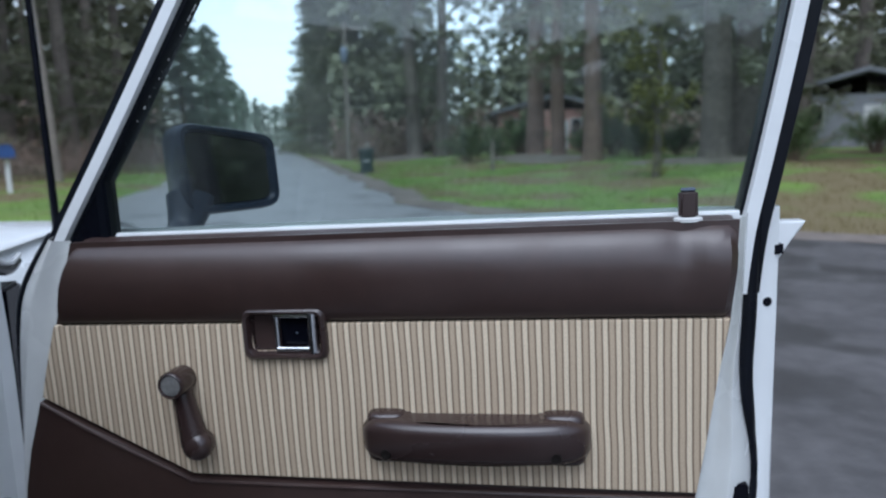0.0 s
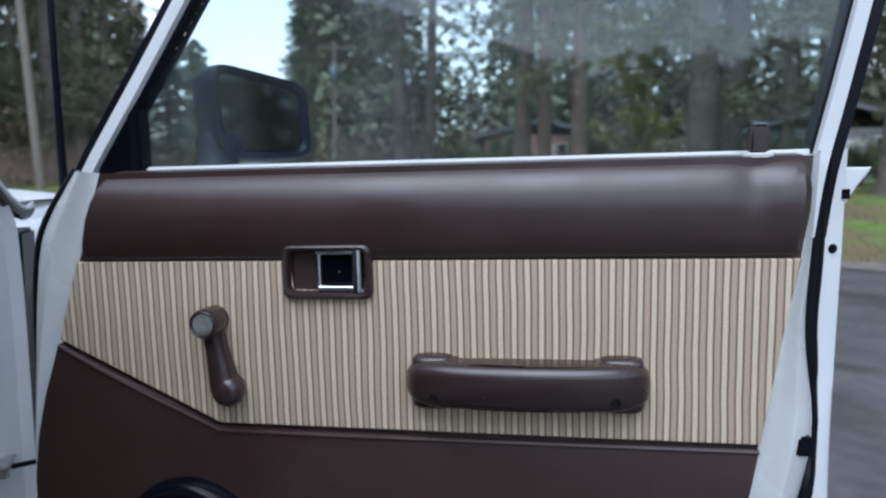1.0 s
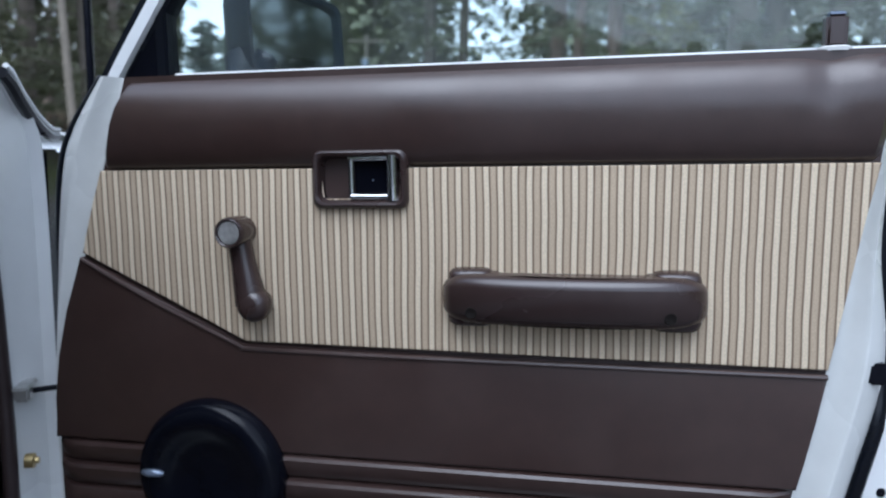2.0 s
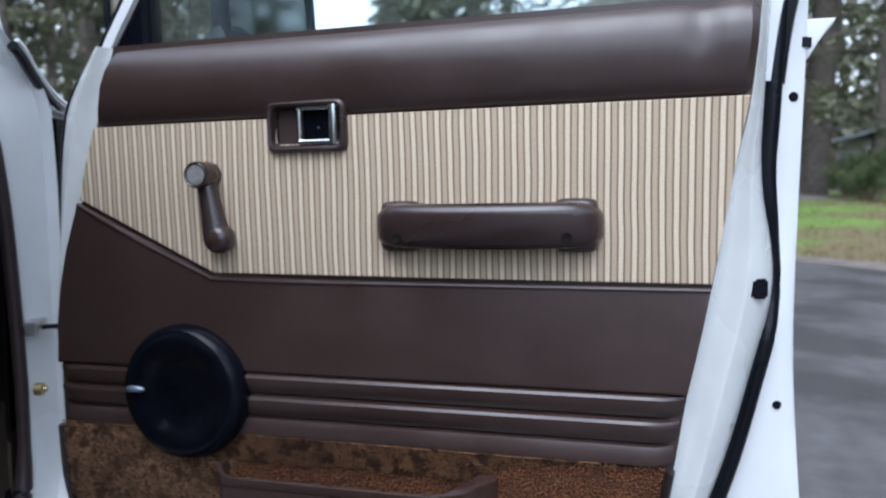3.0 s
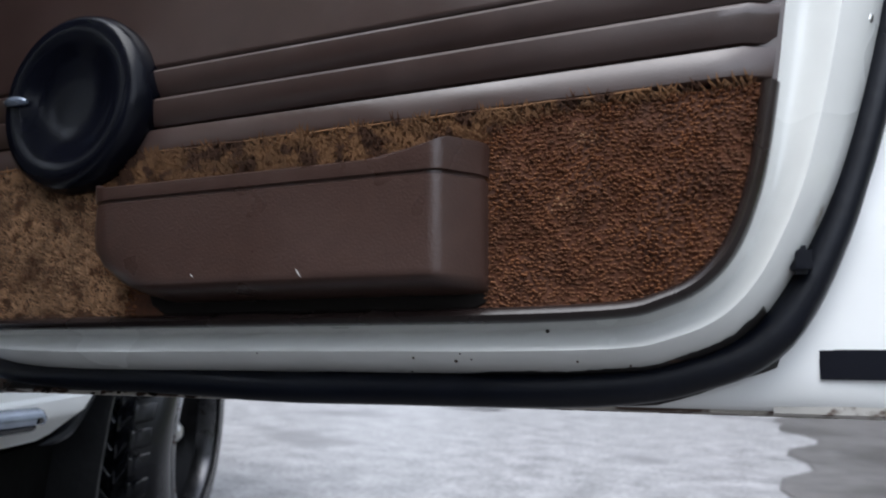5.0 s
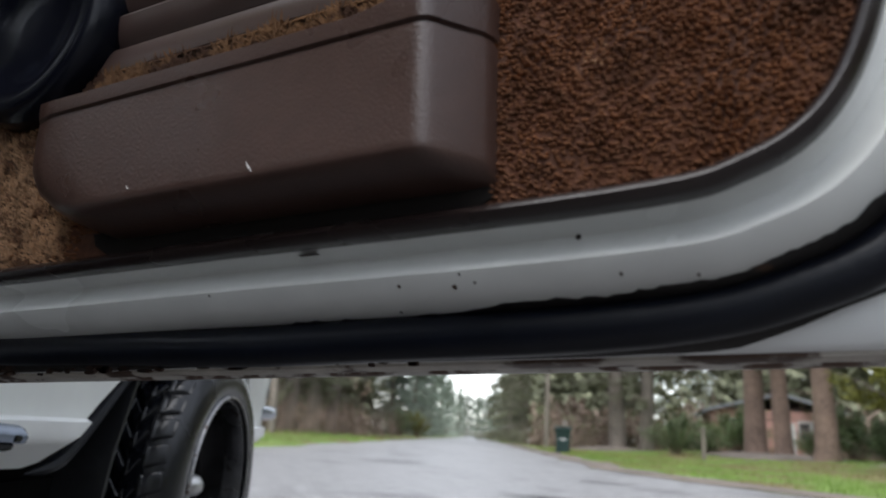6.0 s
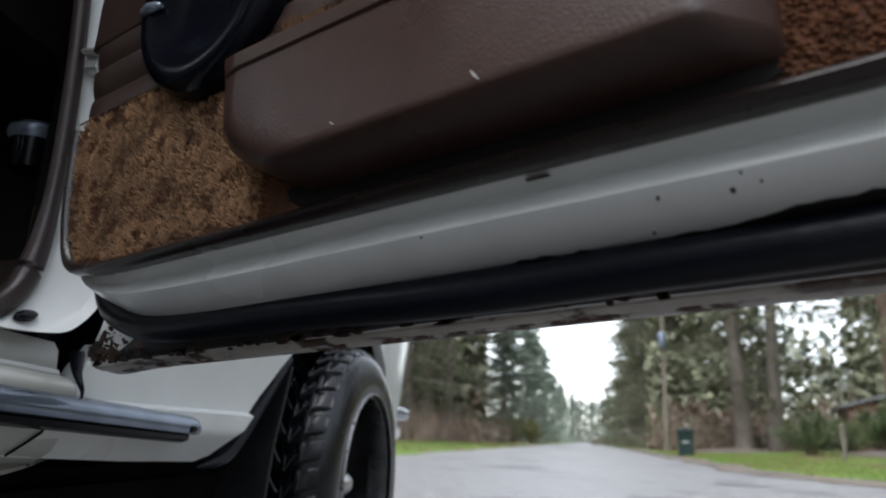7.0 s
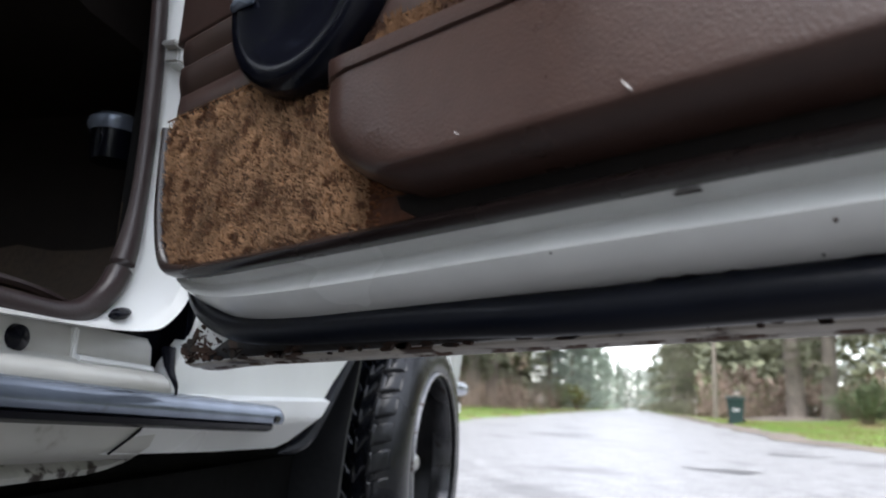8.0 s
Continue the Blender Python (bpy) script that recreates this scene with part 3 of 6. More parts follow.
def edge_details():
    def pit(u, v, y, r):
        return turned([(0.0001, -0.0006), (r * 0.8, -0.0006), (r, 0.0004), (r, 0.002)], 8, (u, y, v))
    for u, v, y, r in ((.561, .502, 0, .0022), (.463, .4835, 0, .0014), (.495, .4815, 0, .0020), (.507, .4825, 0, .0010), (.500, .4865, 0, .0010), (.581, .4815, 0, .0011), (.615, .479, 0, .0010), (.454, .4735, 0, .0011), (.33, .4865, 0, .0010)):
        part("paint_chip", pit(u, v, flange_depth(v) - .0002, r * .7), RUST, door)
    part("paint_chip", box(.398, .411, .0050, .0085, .50525, .50550), RUST, door)
    # shut face: drain plugs, striker slot, dark sticker
    for u, v, r, y in ((.804, .545, .0082, .0565), (.788, .511, .0082, .0555), (.818, .711, .0055, .057), (.827, 1.035, .006, .060)):
        part("rubber_plug", turned([(0.0001, -0.004), (r * .7, -0.004), (r, -0.001), (r, .004)], 18, (u, y, v)), BLACK, door)
    # Latch opening as a solid black block, its inner shade painted.
    part("latch_slot", box(.7775, .7995, .0095, .042, .8325, .8525, .002), BLACK, door)
    part("sticker", box(.729, .823, .0522, .0545, .471, .490, .0004), BLACK, door)
    part("seal_clip", box(.713, .726, .020, .034, .536, .554, .003), BLACK, door)
    part("screw", turned([(0.0001, -0.003), (.003, -0.003), (.005, 0), (.005, .004)], 12, (.766, .024, .697)), STEEL, door)
    # exterior handle's end, seen past the edge
    part("outer_handle", slab([(.836, 1.117), (.872, 1.1165), (.868, 1.109), (.856, 1.094), (.846, 1.076), (.836, 1.07)], .082, .105, .003), WHITE, door, "white handle cup at the door's edge")
    part("edge_rubber", box(.826, .845, .060, .084, 1.080, 1.100, .005), BLACK, door)


edge_details()


def patch(rows, n=40):
    """A skin between the panel's hinge and latch edges, by rows of (v, y, inset)."""
    rings = []
    for v, y, inset in rows:
        a, b = edge_at(v, "hinge") + inset, edge_at(v, "latch") - inset
        rings.append([(a + (b - a) * j / n, y + (0.010 if j in (0, n) else 0.0), v) for j in range(n + 1)])
    return loft(rings)


def trim():
    base = [(p.x, p.z) for p in edge_c]
    part("backing_board", slab(base, 0.004, 0.012), VINYL, door)
    # padded upper band, rolled over at the window
    rows = [(1.0345, .004, .001), (1.0355, -.001, .001), (1.039, -.005, .001), (1.047, -.0085, .001), (1.055, -.011, .001), (1.080, -.015, .001), (1.098, -.0128, .001), (1.110, -.0085, .002), (1.1195, -.002, .002), (1.1265, .008, .002), (1.1305, .019, .002), (1.1325, .031, .002), (1.120, .034, .002)]
    pad = patch(rows, 90)
    for v in pad.verts:
        if v.co.z > 1.06:
            v.co.y += (.0045 * math.exp(-((v.co.x - .733) / .014) ** 2) - .002 * max(0.0, min(1.0, (v.co.x - .748) / .012))) * min(1.0, (v.co.z - 1.06) / .03)
    gone = [f for f in pad.faces if .272 < f.calc_center_median().x < .354 and f.calc_center_median().z < 1.0475]
    bmesh.ops.delete(pad, geom=gone, context="FACES")
    part("padded_top", pad, VINYL, door, "smooth brown vinyl padding below the window")
    # striped cloth
    lower = [(-.0165, .942), (.182, .851), (.7475, .846)]
    left = [(edge_at(v, "hinge") + .001, v) for v in (1.033, 1.0, .97)]
    right = [(edge_at(v, "latch") - .001, v) for v in (.90, .97, 1.033)]
    cloth = left + [(edge_at(.945, "hinge") + .001, .9445), (.182, .853), (edge_at(.848, "latch") - .001, .848)] + right + [(.353, 1.033), (.353, 1.001), (.273, 1.001), (.273, 1.033)]
    bm = slab(cloth, -0.003, 0.004, 0.002)
    part("cloth_insert", bm, CLOTH, door, "cream and brown striped cloth insert")
    # lower vinyl, its upper edge rolled
    vinyl = [(edge_at(.940, "hinge") + .001, .940), (.180, .849), (.40, .8455), (edge_at(.843, "latch") - .001, .843)]
    vinyl += [(edge_at(v, "latch") - .001, v) for v in (.80, .76, .734)]
    vinyl += [(edge_at(v, "hinge") + .001, v) for v in (.734, .78, .83, .88)]
    part("vinyl_field", slab(vinyl, -0.007, 0.006, 0.0035), VINYL, door, "plain dark brown vinyl field")
    bead = smooth_path([(edge_at(.938, "hinge") + .004, -.0065, .938), (.08, -.0065, .8935), (.176, -.0065, .8495), (.186, -.0065, .8465), (.3, -.0065, .8445), (.5, -.0065, .8435), (.744, -.0065, .8425)], 5)
    part("edge_bead", tube(bead, .0026, 8), VINYL, door)
    # three horizontal rolls
    for top, bottom in ((.7335, .7075), (.7070, .6800), (.6795, .6555)):
        h = top - bottom
        swell = ((0, .004), (.04, -.003), (.18, -.006), (.4, -.0085), (.62, -.0100), (.8, -.0105), (.91, -.0085), (.97, -.003), (1, .004))
        if top < .69:
            swell = ((0, .004), (.03, -.0060), (.10, -.0084), (.25, -.0090), (.5, -.0086), (.75, -.0078), (.90, -.0062), (.97, -.001), (1, .004))
        rows = [(bottom + h * k, y, .003 + (.002 if k in (0, 1) else 0)) for k, y in swell]
        part("trim_roll", patch(rows), VINYL, door)
    seam = [(edge_at(.657, "hinge") + .006 + .688 * k / 60, -.0078 + .0003 * math.sin(k * 2.2), .6562 + .0004 * math.sin(k * 1.3)) for k in range(61)]
    part("seam_thread", tube(seam, .0008, 6), PILE_MID, door, "pale thread seam above the carpet")


trim()


def carpet():
    """The carpet along the bottom of the door with its pile, faded to tan near the hinge."""
    def inner(off):
        out = []
        for p, q in zip(edge_c, seal_c):
            if p.z < 0.652:
                d = (q - p).normalized()
                out.append(p - d * off)
        return out

    poly = [(p.x, p.z) for p in inner(.0085)]
    poly[0], poly[-1] = (poly[0][0], .6535), (poly[-1][0], .6535)
    part("carpet", slab(poly, -0.003, 0.006, 0.002), CARPET, door, "matted red-brown carpet along the bottom")
    bind = [p + Vector((0, -0.0015, 0)) for p in inner(.0040)]
    part("carpet_binding", tube(bind, .0056, 12, flat=1.85, up=(0, 1, 0)), BIND, door, "brown vinyl binding")
    faded = [(min(u, .185 + .02 * math.sin(v * 90)), v) for u, v in poly if u < .19] + [(.20, .515), (.175, .56), (.19, .61), (.17, .6535)]
    part("faded_carpet", slab(faded, -0.0045, 0.0, 0.0015), FADED, door, "sun-faded tan end of the carpet")
    rnd = random.Random(11)

    def inside(u, v):
        hit = False
        for (a, b), (e, f) in zip(poly, poly[1:] + poly[:1]):
            if (b > v) != (f > v) and u < (e - a) * (v - b) / (f - b) + a:
                hit = not hit
        return hit

    def pile(name, mat, count, u0, u1, length, width, label):
        verts, faces = [], []
        for _ in range(count):
            u, v = u0 + (u1 - u0) * rnd.random() ** (1.0 if u0 < .1 else 1.9), rnd.uniform(.515 if u0 < .1 else .622, .654)
            if u0 > .1 and u > .50 and rnd.random() < (u - .50) * 22 * (.652 - v) / .012:
                continue
            if not inside(u, v):
                continue
            swirl = noise.noise(Vector((u * 60, v * 60, 1.0)))
            a = rnd.uniform(0, 6.28)
            ln = length * rnd.uniform(.5, 1.4) * (1 + .6 * swirl)
            du, dv = ln * .7 * math.cos(a + 3 * swirl), ln * .5 * math.sin(a + 3 * swirl) + ln * .5
            k = len(verts)
            pu, pv = -dv / ln * width, du / ln * width
            verts += [(u - pu, -.003, v - pv), (u + pu, -.003, v + pv), (u + du * .6 + pu, -.003 - ln * .6, v + dv * .5 + pv), (u + du * .6 - pu, -.003 - ln * .6, v + dv * .5 - pv), (u + du, -.003 - ln * .75, v + dv)]
            faces += [(k, k + 1, k + 2, k + 3), (k + 3, k + 2, k + 4)]
        raw(name, verts, faces, mat, door, label)["kind"] = "stuff"

    loops, lf = [], []
    pitch = .0029
    for iv in range(52):
        for iu in range(210):
            u, v = .13 + (iu + .5 * (iv % 2)) * pitch + rnd.uniform(-.0013, .0013), .512 + iv * pitch + rnd.uniform(-.0011, .0011)
            if not inside(u, v) or u < .16 + .06 * rnd.random() or (.215 < u < .52 and v < .535):
                continue
            a = .5 * noise.noise(Vector((u * 25, v * 25, 5))) + rnd.uniform(-.5, .5)
            e, f = Vector((math.cos(a), 0, math.sin(a))) * pitch * rnd.uniform(.55, .85), Vector((-math.sin(a), 0, math.cos(a))) * pitch * rnd.uniform(.32, .46)
            c0, hgt, k = Vector((u, -.0025, v)), rnd.uniform(.0016, .0042) * (1 + .5 * noise.noise(Vector((u * 45, v * 45, 9)))), len(loops)
            loops += [c0 - e, c0 - f, c0 + e, c0 + f] + [c0 + d * .62 + Vector((0, -hgt * .8, 0)) for d in (-e, -f, e, f)] + [c0 + Vector((0, -hgt, 0))]
            for q in range(4):
                n = (q + 1) % 4
                lf += [(k + q, k + n, k + 4 + n, k + 4 + q), (k + 4 + q, k + 4 + n, k + 8)]
    raw("carpet_nap", loops, lf, PILE_RED, door, "worn red-brown loop pile", smooth=True)["kind"] = "stuff"
    pile("faded_nap", PILE_TAN, 17000, -.06, .205, .0062, .00062, "long faded tan pile")
    pile("upper_nap", PILE_MID, 15000, .17, .70, .0078, .0007, "faded tan pile above the pocket")
    tuft_spots = ((.590, .633), (.578, .588))
    verts, faces = [], []
    for cu, cv in tuft_spots:
        for _ in range(46):
            u, v = cu + rnd.gauss(0, .006), cv + rnd.gauss(0, .0035)
            a, ln, k = rnd.uniform(0, 6.28), rnd.uniform(.002, .004), len(verts)
            d = Vector((math.cos(a) * ln * .7, -ln * .6, math.sin(a) * ln * .5))
            sd = Vector((-math.sin(a), 0, math.cos(a))) * .0005
            verts += [Vector((u, -.004, v)) - sd, Vector((u, -.004, v)) + sd, Vector((u, -.004, v)) + d]
            faces.append((k, k + 1, k + 2))
    raw("pulled_tuft", verts, faces, PILE_TAN, door, "pulled pale tufts in the carpet")["kind"] = "stuff"


carpet()


def map_pocket():
    """Moulded door pocket: open at the top, one round lower corner, its latch end stepped up."""
    def outline(v, off=0.0, solid=0.0):
        lo = .188 + (.0 if v > .580 else .060 * ((.580 - v) / .050) ** 2.2)
        front = -.043 + .041 * min(1.0, max(0.0, (.5400 - v) / .0140)) ** 2.6
        front += .0015 * (.62 - v) / .1
        lo, hi, front = lo + off, .525 - off - solid, front + off
        deep = min(1.0, -front / .043)
        pts = [(hi, .004), (hi, -.010 * deep), (hi - .0025, -.0165 * deep), (hi - .0165, front + .0095 * deep), (hi - .0195, front + .0050 * deep), (hi - .0230, front + .0018 * deep), (hi - .0270, front + .0003 * deep), (hi - .031, front)]
        pts += [(hi - .031 + (lo + .03 - hi + .031) * k / 8, front) for k in range(1, 8)]
        pts += [(lo + .03, front), (lo + .015, front + .003 * deep), (lo + .006, front + .010 * deep), (lo + .001, front + .020 * deep), (lo, -.004 * deep), (lo, .004)]
        return pts

    def ring(v, off=0.0, lift=0.0, solid=0.0):
        pts = outline(v, off, solid)
        return [(u, y, v + lift * max(0, min(1, (u - .478 + solid * .7) / .03)) + lift * .45 * max(0, min(1, (.206 - u) / .012))) for u, y in pts]

    rings = [ring(v) for v in (.526, .5264, .527, .5277, .5285, .5295, .531, .533, .535, .537, .5385, .542, .556, .57, .585, .600)]
    rings += [ring(.6045), ring(.6055, .0016), ring(.6070, .0016), ring(.6080, -.0006), ring(.613, -.0012, .010), ring(.6175, -.0012, .013), ring(.6185, .0004, .013), ring(.6185, .0030, .013, .018), ring(.6165, .0045, .011, .021), ring(.60, .0045, 0, .021), ring(.56, .005, 0, .021), ring(.54, .006, 0, .021)]
    bm = loft(rings)
    bm.faces.new([bm.verts.new(p) for p in rings[0]])
    bmesh.ops.remove_doubles(bm, verts=bm.verts, dist=1e-5)
    part("door_pocket", bm, PLASTIC, door, "moulded brown plastic map pocket, scratched")
    # Dark plate that paints the shade below the pocket over the carpet.
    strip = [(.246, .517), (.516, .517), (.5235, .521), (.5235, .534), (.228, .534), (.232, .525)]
    part("pocket_strip", slab(strip, -.0045, .002, .002), CABIN, door, "dark strip painting the shade under the pocket")
    part("scratch", tube([(.3960, -.0437, .5450), (.3985, -.0438, .5415), (.4010, -.0437, .5385)], [.0001, .0004, .0001], 5), POST, door)
    part("scratch", tube([(.304, -.0432, .5445), (.3055, -.0433, .543), (.307, -.0432, .542)], [.0001, .0003, .0001], 5), POST, door)


map_pocket()


def speaker():
    c = (.142, -.004, .708)
    R = .083
    prof = [(.0001, -.0150), (.020, -.0152), (.036, -.0165), (.046, -.0200), (.054, -.0235), (.064, -.0262), (.073, -.0258), (.079, -.0215), (.083, -.013), (.083, .0), (.080, .004)]
    spk = part("speaker_cover", turned(prof, 64, c), BLACK, door, "round black speaker cover")
    bm = tube(smooth_path([(c[0] - .074, -.029, c[2] + .004), (c[0] - .062, -.0315, c[2] + .005), (c[0] - .048, -.029, c[2] + .004)], 4), [.002, .0032, .004, .0044, .0046, .0044, .004, .0032, .002], 10)
    part("speaker_badge", bm, DULL, door, "small grey badge bar")


speaker()


def crank():
    pv, kn = Vector((.1845, -.014, .9705)), Vector((.197, -.015, .8965))
    d = (kn - pv).normalized()
    path = [pv - d * .004, pv + d * .012, pv + d * .03, pv + d * .05, kn]
    arm = part("window_crank", tube(path, [.0125, .0124, .0126, .0145, .0168], 16, flat=.92, up=(0, 1, 0)), PULL, door, "brown window winder, its arm hanging down")
    part("crank_boss", turned([(.0116, -.0160), (.0120, -.0195), (.0138, -.0205), (.0152, -.0190), (.0158, -.013), (.0160, .0), (.0150, .015)], 28, tuple(pv)), PULL, door)
    part("crank_cap", turned([(.0001, -.0182), (.0055, -.0186), (.0112, -.0190), (.0118, -.0180), (.0118, -.0150)], 28, tuple(pv)), BRUSHED, door, "brushed metal cap")
    knob = kn + Vector((.004, -.001, -.001))
    part("crank_knob", turned([(.0001, -.0150), (.0080, -.0146), (.0135, -.0118), (.0168, -.006), (.0174, .002), (.015, .011)], 24, tuple(knob)), PULL, door)


crank()


def pull_handle():
    """Arm pull: a soft moulded bow, flat along its top, with a foot at each end that reaches a little lower."""
    z, half = .9095, .0240
    outer = smooth_path([(u, y, 0) for u, y in ((.400, .001), (.4005, -.012), (.406, -.026), (.418, -.036), (.438, -.0425), (.470, -.0465), (.518, -.0480), (.566, -.0465), (.598, -.0425), (.618, -.036), (.630, -.026), (.6355, -.012), (.636, .001))], 4)
    outer = [(p[0], p[1]) for p in outer]
    inner = [(.580, .001), (.576, -.014), (.566, -.020), (.545, -.0225), (.518, -.0235), (.491, -.0225), (.470, -.020), (.460, -.014), (.456, .001)]
    outer[0], outer[-1], inner[0], inner[-1] = (.400, .012), (.636, .012), (.580, .012), (.456, .012)
    plan = [Vector(p) for p in outer + inner]
    n, R = len(plan), .0150
    inward = []
    for i in range(n):
        t = (plan[(i + 1) % n] - plan[i - 1]).normalized()
        inward.append(Vector((-t.y, t.x)))
    if (plan[n // 4] + inward[n // 4] * .01 - Vector((.518, -.035))).length > (plan[n // 4] - Vector((.518, -.035))).length:
        inward = [-d for d in inward]
    rings = []
    for k in range(-6, 7):
        a = math.pi / 2 * k / 6
        inset, up = R * (1 - math.cos(a)), math.copysign(half - R, k) + R * math.sin(a) if k else 0.0
        rings.append([(p.x + d.x * inset, p.y + d.y * inset, z + up) for p, d in zip(plan, inward)])
    bm = loft(rings, close_rings=True)
    cap(cap(bm, rings[0]), rings[-1])
    for v in bm.verts:
        end = max(0.0, min(1.0, (abs(v.co.x - .518) - .070) / .048))
        low_part = max(0.0, min(1.0, (z - v.co.z) / half))
        v.co.z += .0035 * end ** 2 * low_part - .0065 * end ** 3 * max(0.0, min(1.0, (v.co.z - z) / half))
        v.co.x = .518 + (v.co.x - .518) * 1.04
        v.co.y += .0075 * max(0.0, min(1.0, (-.010 - v.co.y) / .030)) * (z + half - v.co.z) / (2 * half)
    part("pull_handle", bm.copy(), PULL, door, "curved brown padded pull handle")
    for mid in (.4235, .6125):
        rings = []
        for drop, w, d in ((-.0272, .0060, .0050), (-.0268, .0140, .0100), (-.0255, .0190, .0140), (-.0225, .0215, .0165), (-.016, .0225, .0180), (.0, .0225, .0190), (.012, .0235, .0185), (.020, .0232, .0180), (.0250, .0215, .0165), (.0278, .0180, .0135), (.0286, .0120, .0075), (.0288, .0040, .0030)):
            rings.append([(mid + w * math.copysign(abs(math.cos(q)) ** .6, math.cos(q)), -.0045 + d * math.copysign(abs(math.sin(q)) ** .6, math.sin(q)), z - drop) for q in [2 * math.pi * j / 28 for j in range(28)]])
        part("pull_foot", cap(cap(loft(rings, close_rings=True), rings[0]), rings[-1]), PULL, door)
    face = BVHTree.FromBMesh(bm)
    # Screw holes: dark discs laid on the grip, the holes' shade painted.
    for u in (.427, .605):
        y = face.ray_cast(Vector((u, -.2, z - .0115)), Vector((0, 1, 0)))[0].y
        part("pull_screw", turned([(.0001, -.0004), (.0030, -.0007), (.0050, -.0011), (.0057, .0002), (.0057, .006)], 20, (u, y - (.0012 if u < .5 else .0004), z - .0115)), CABIN, door, "dark disc painting the shade of a screw hole")


pull_handle()


def release():
    """Interior handle: a rounded bezel with a chrome lever over a dark well."""
    u0, u1, v0, v1 = .264, .362, .993, 1.052
    def rounded(inset, y, r):
        pts = []
        for cu, cv, a0 in ((u1 - inset - r, v1 - inset - r, 0), (u0 + inset + r, v1 - inset - r, 90), (u0 + inset + r, v0 + inset + r, 180), (u1 - inset - r, v0 + inset + r, 270)):
            for k in range(5):
                a = radians(a0 + 90 * k / 4)
                pts.append((cu + r * math.cos(a), y, cv + r * math.sin(a)))
        return pts
    rings = [rounded(0, .006, .009), rounded(0, -.0065, .009), rounded(.0012, -.0095, .009), rounded(.0038, -.0115, .0085), rounded(.0065, -.0105, .0075), rounded(.0085, -.0065, .007), rounded(.0105, .012, .006)]
    bm = loft(rings, close_rings=True)
    part("handle_bezel", bm, PULL, door, "brown plastic bezel around the door handle")
    part("handle_well", slab([(p[0], p[2]) for p in rounded(.006, 0, .006)], .0105, .0135), CABIN, door)
    a0, a1, b0, b1 = .2975, .3515, 1.0025, 1.0445
    bm = tube([(a0 + .004, -.0050, b1 - .002), (a1 - .004, -.0060, b1 - .002)], .0026, 12)
    tube([(a0 + .0065, -.0058, b0 + .0024), (a1 - .010, -.0060, b0 + .0024)], .0030, 12, bm=bm)
    tube([(a0 + .0065, -.0045, b0 + .001), (a0 + .0065, -.0045, b1 - .001)], .0030, 12, bm=bm)
    tube([(a1 - .0052, -.0062, b0 - .001), (a1 - .0052, -.0068, (b0 + b1) / 2), (a1 - .0052, -.0062, b1 + .0005)], .0056, 16, bm=bm)
    part("handle_lever", bm, CHROME, door, "chrome pull lever")
    part("lever_pad", box(a0 + .006, a1 - .008, .0025, .0065, b0 + .002, b1 - .002, .002), BLACK, door)
    part("lever_screw", turned([(.0001, -.0006), (.0011, -.0005), (.0014, .0004), (.0014, .003)], 12, (.324, .0022, 1.021)), DULL, door)


release()


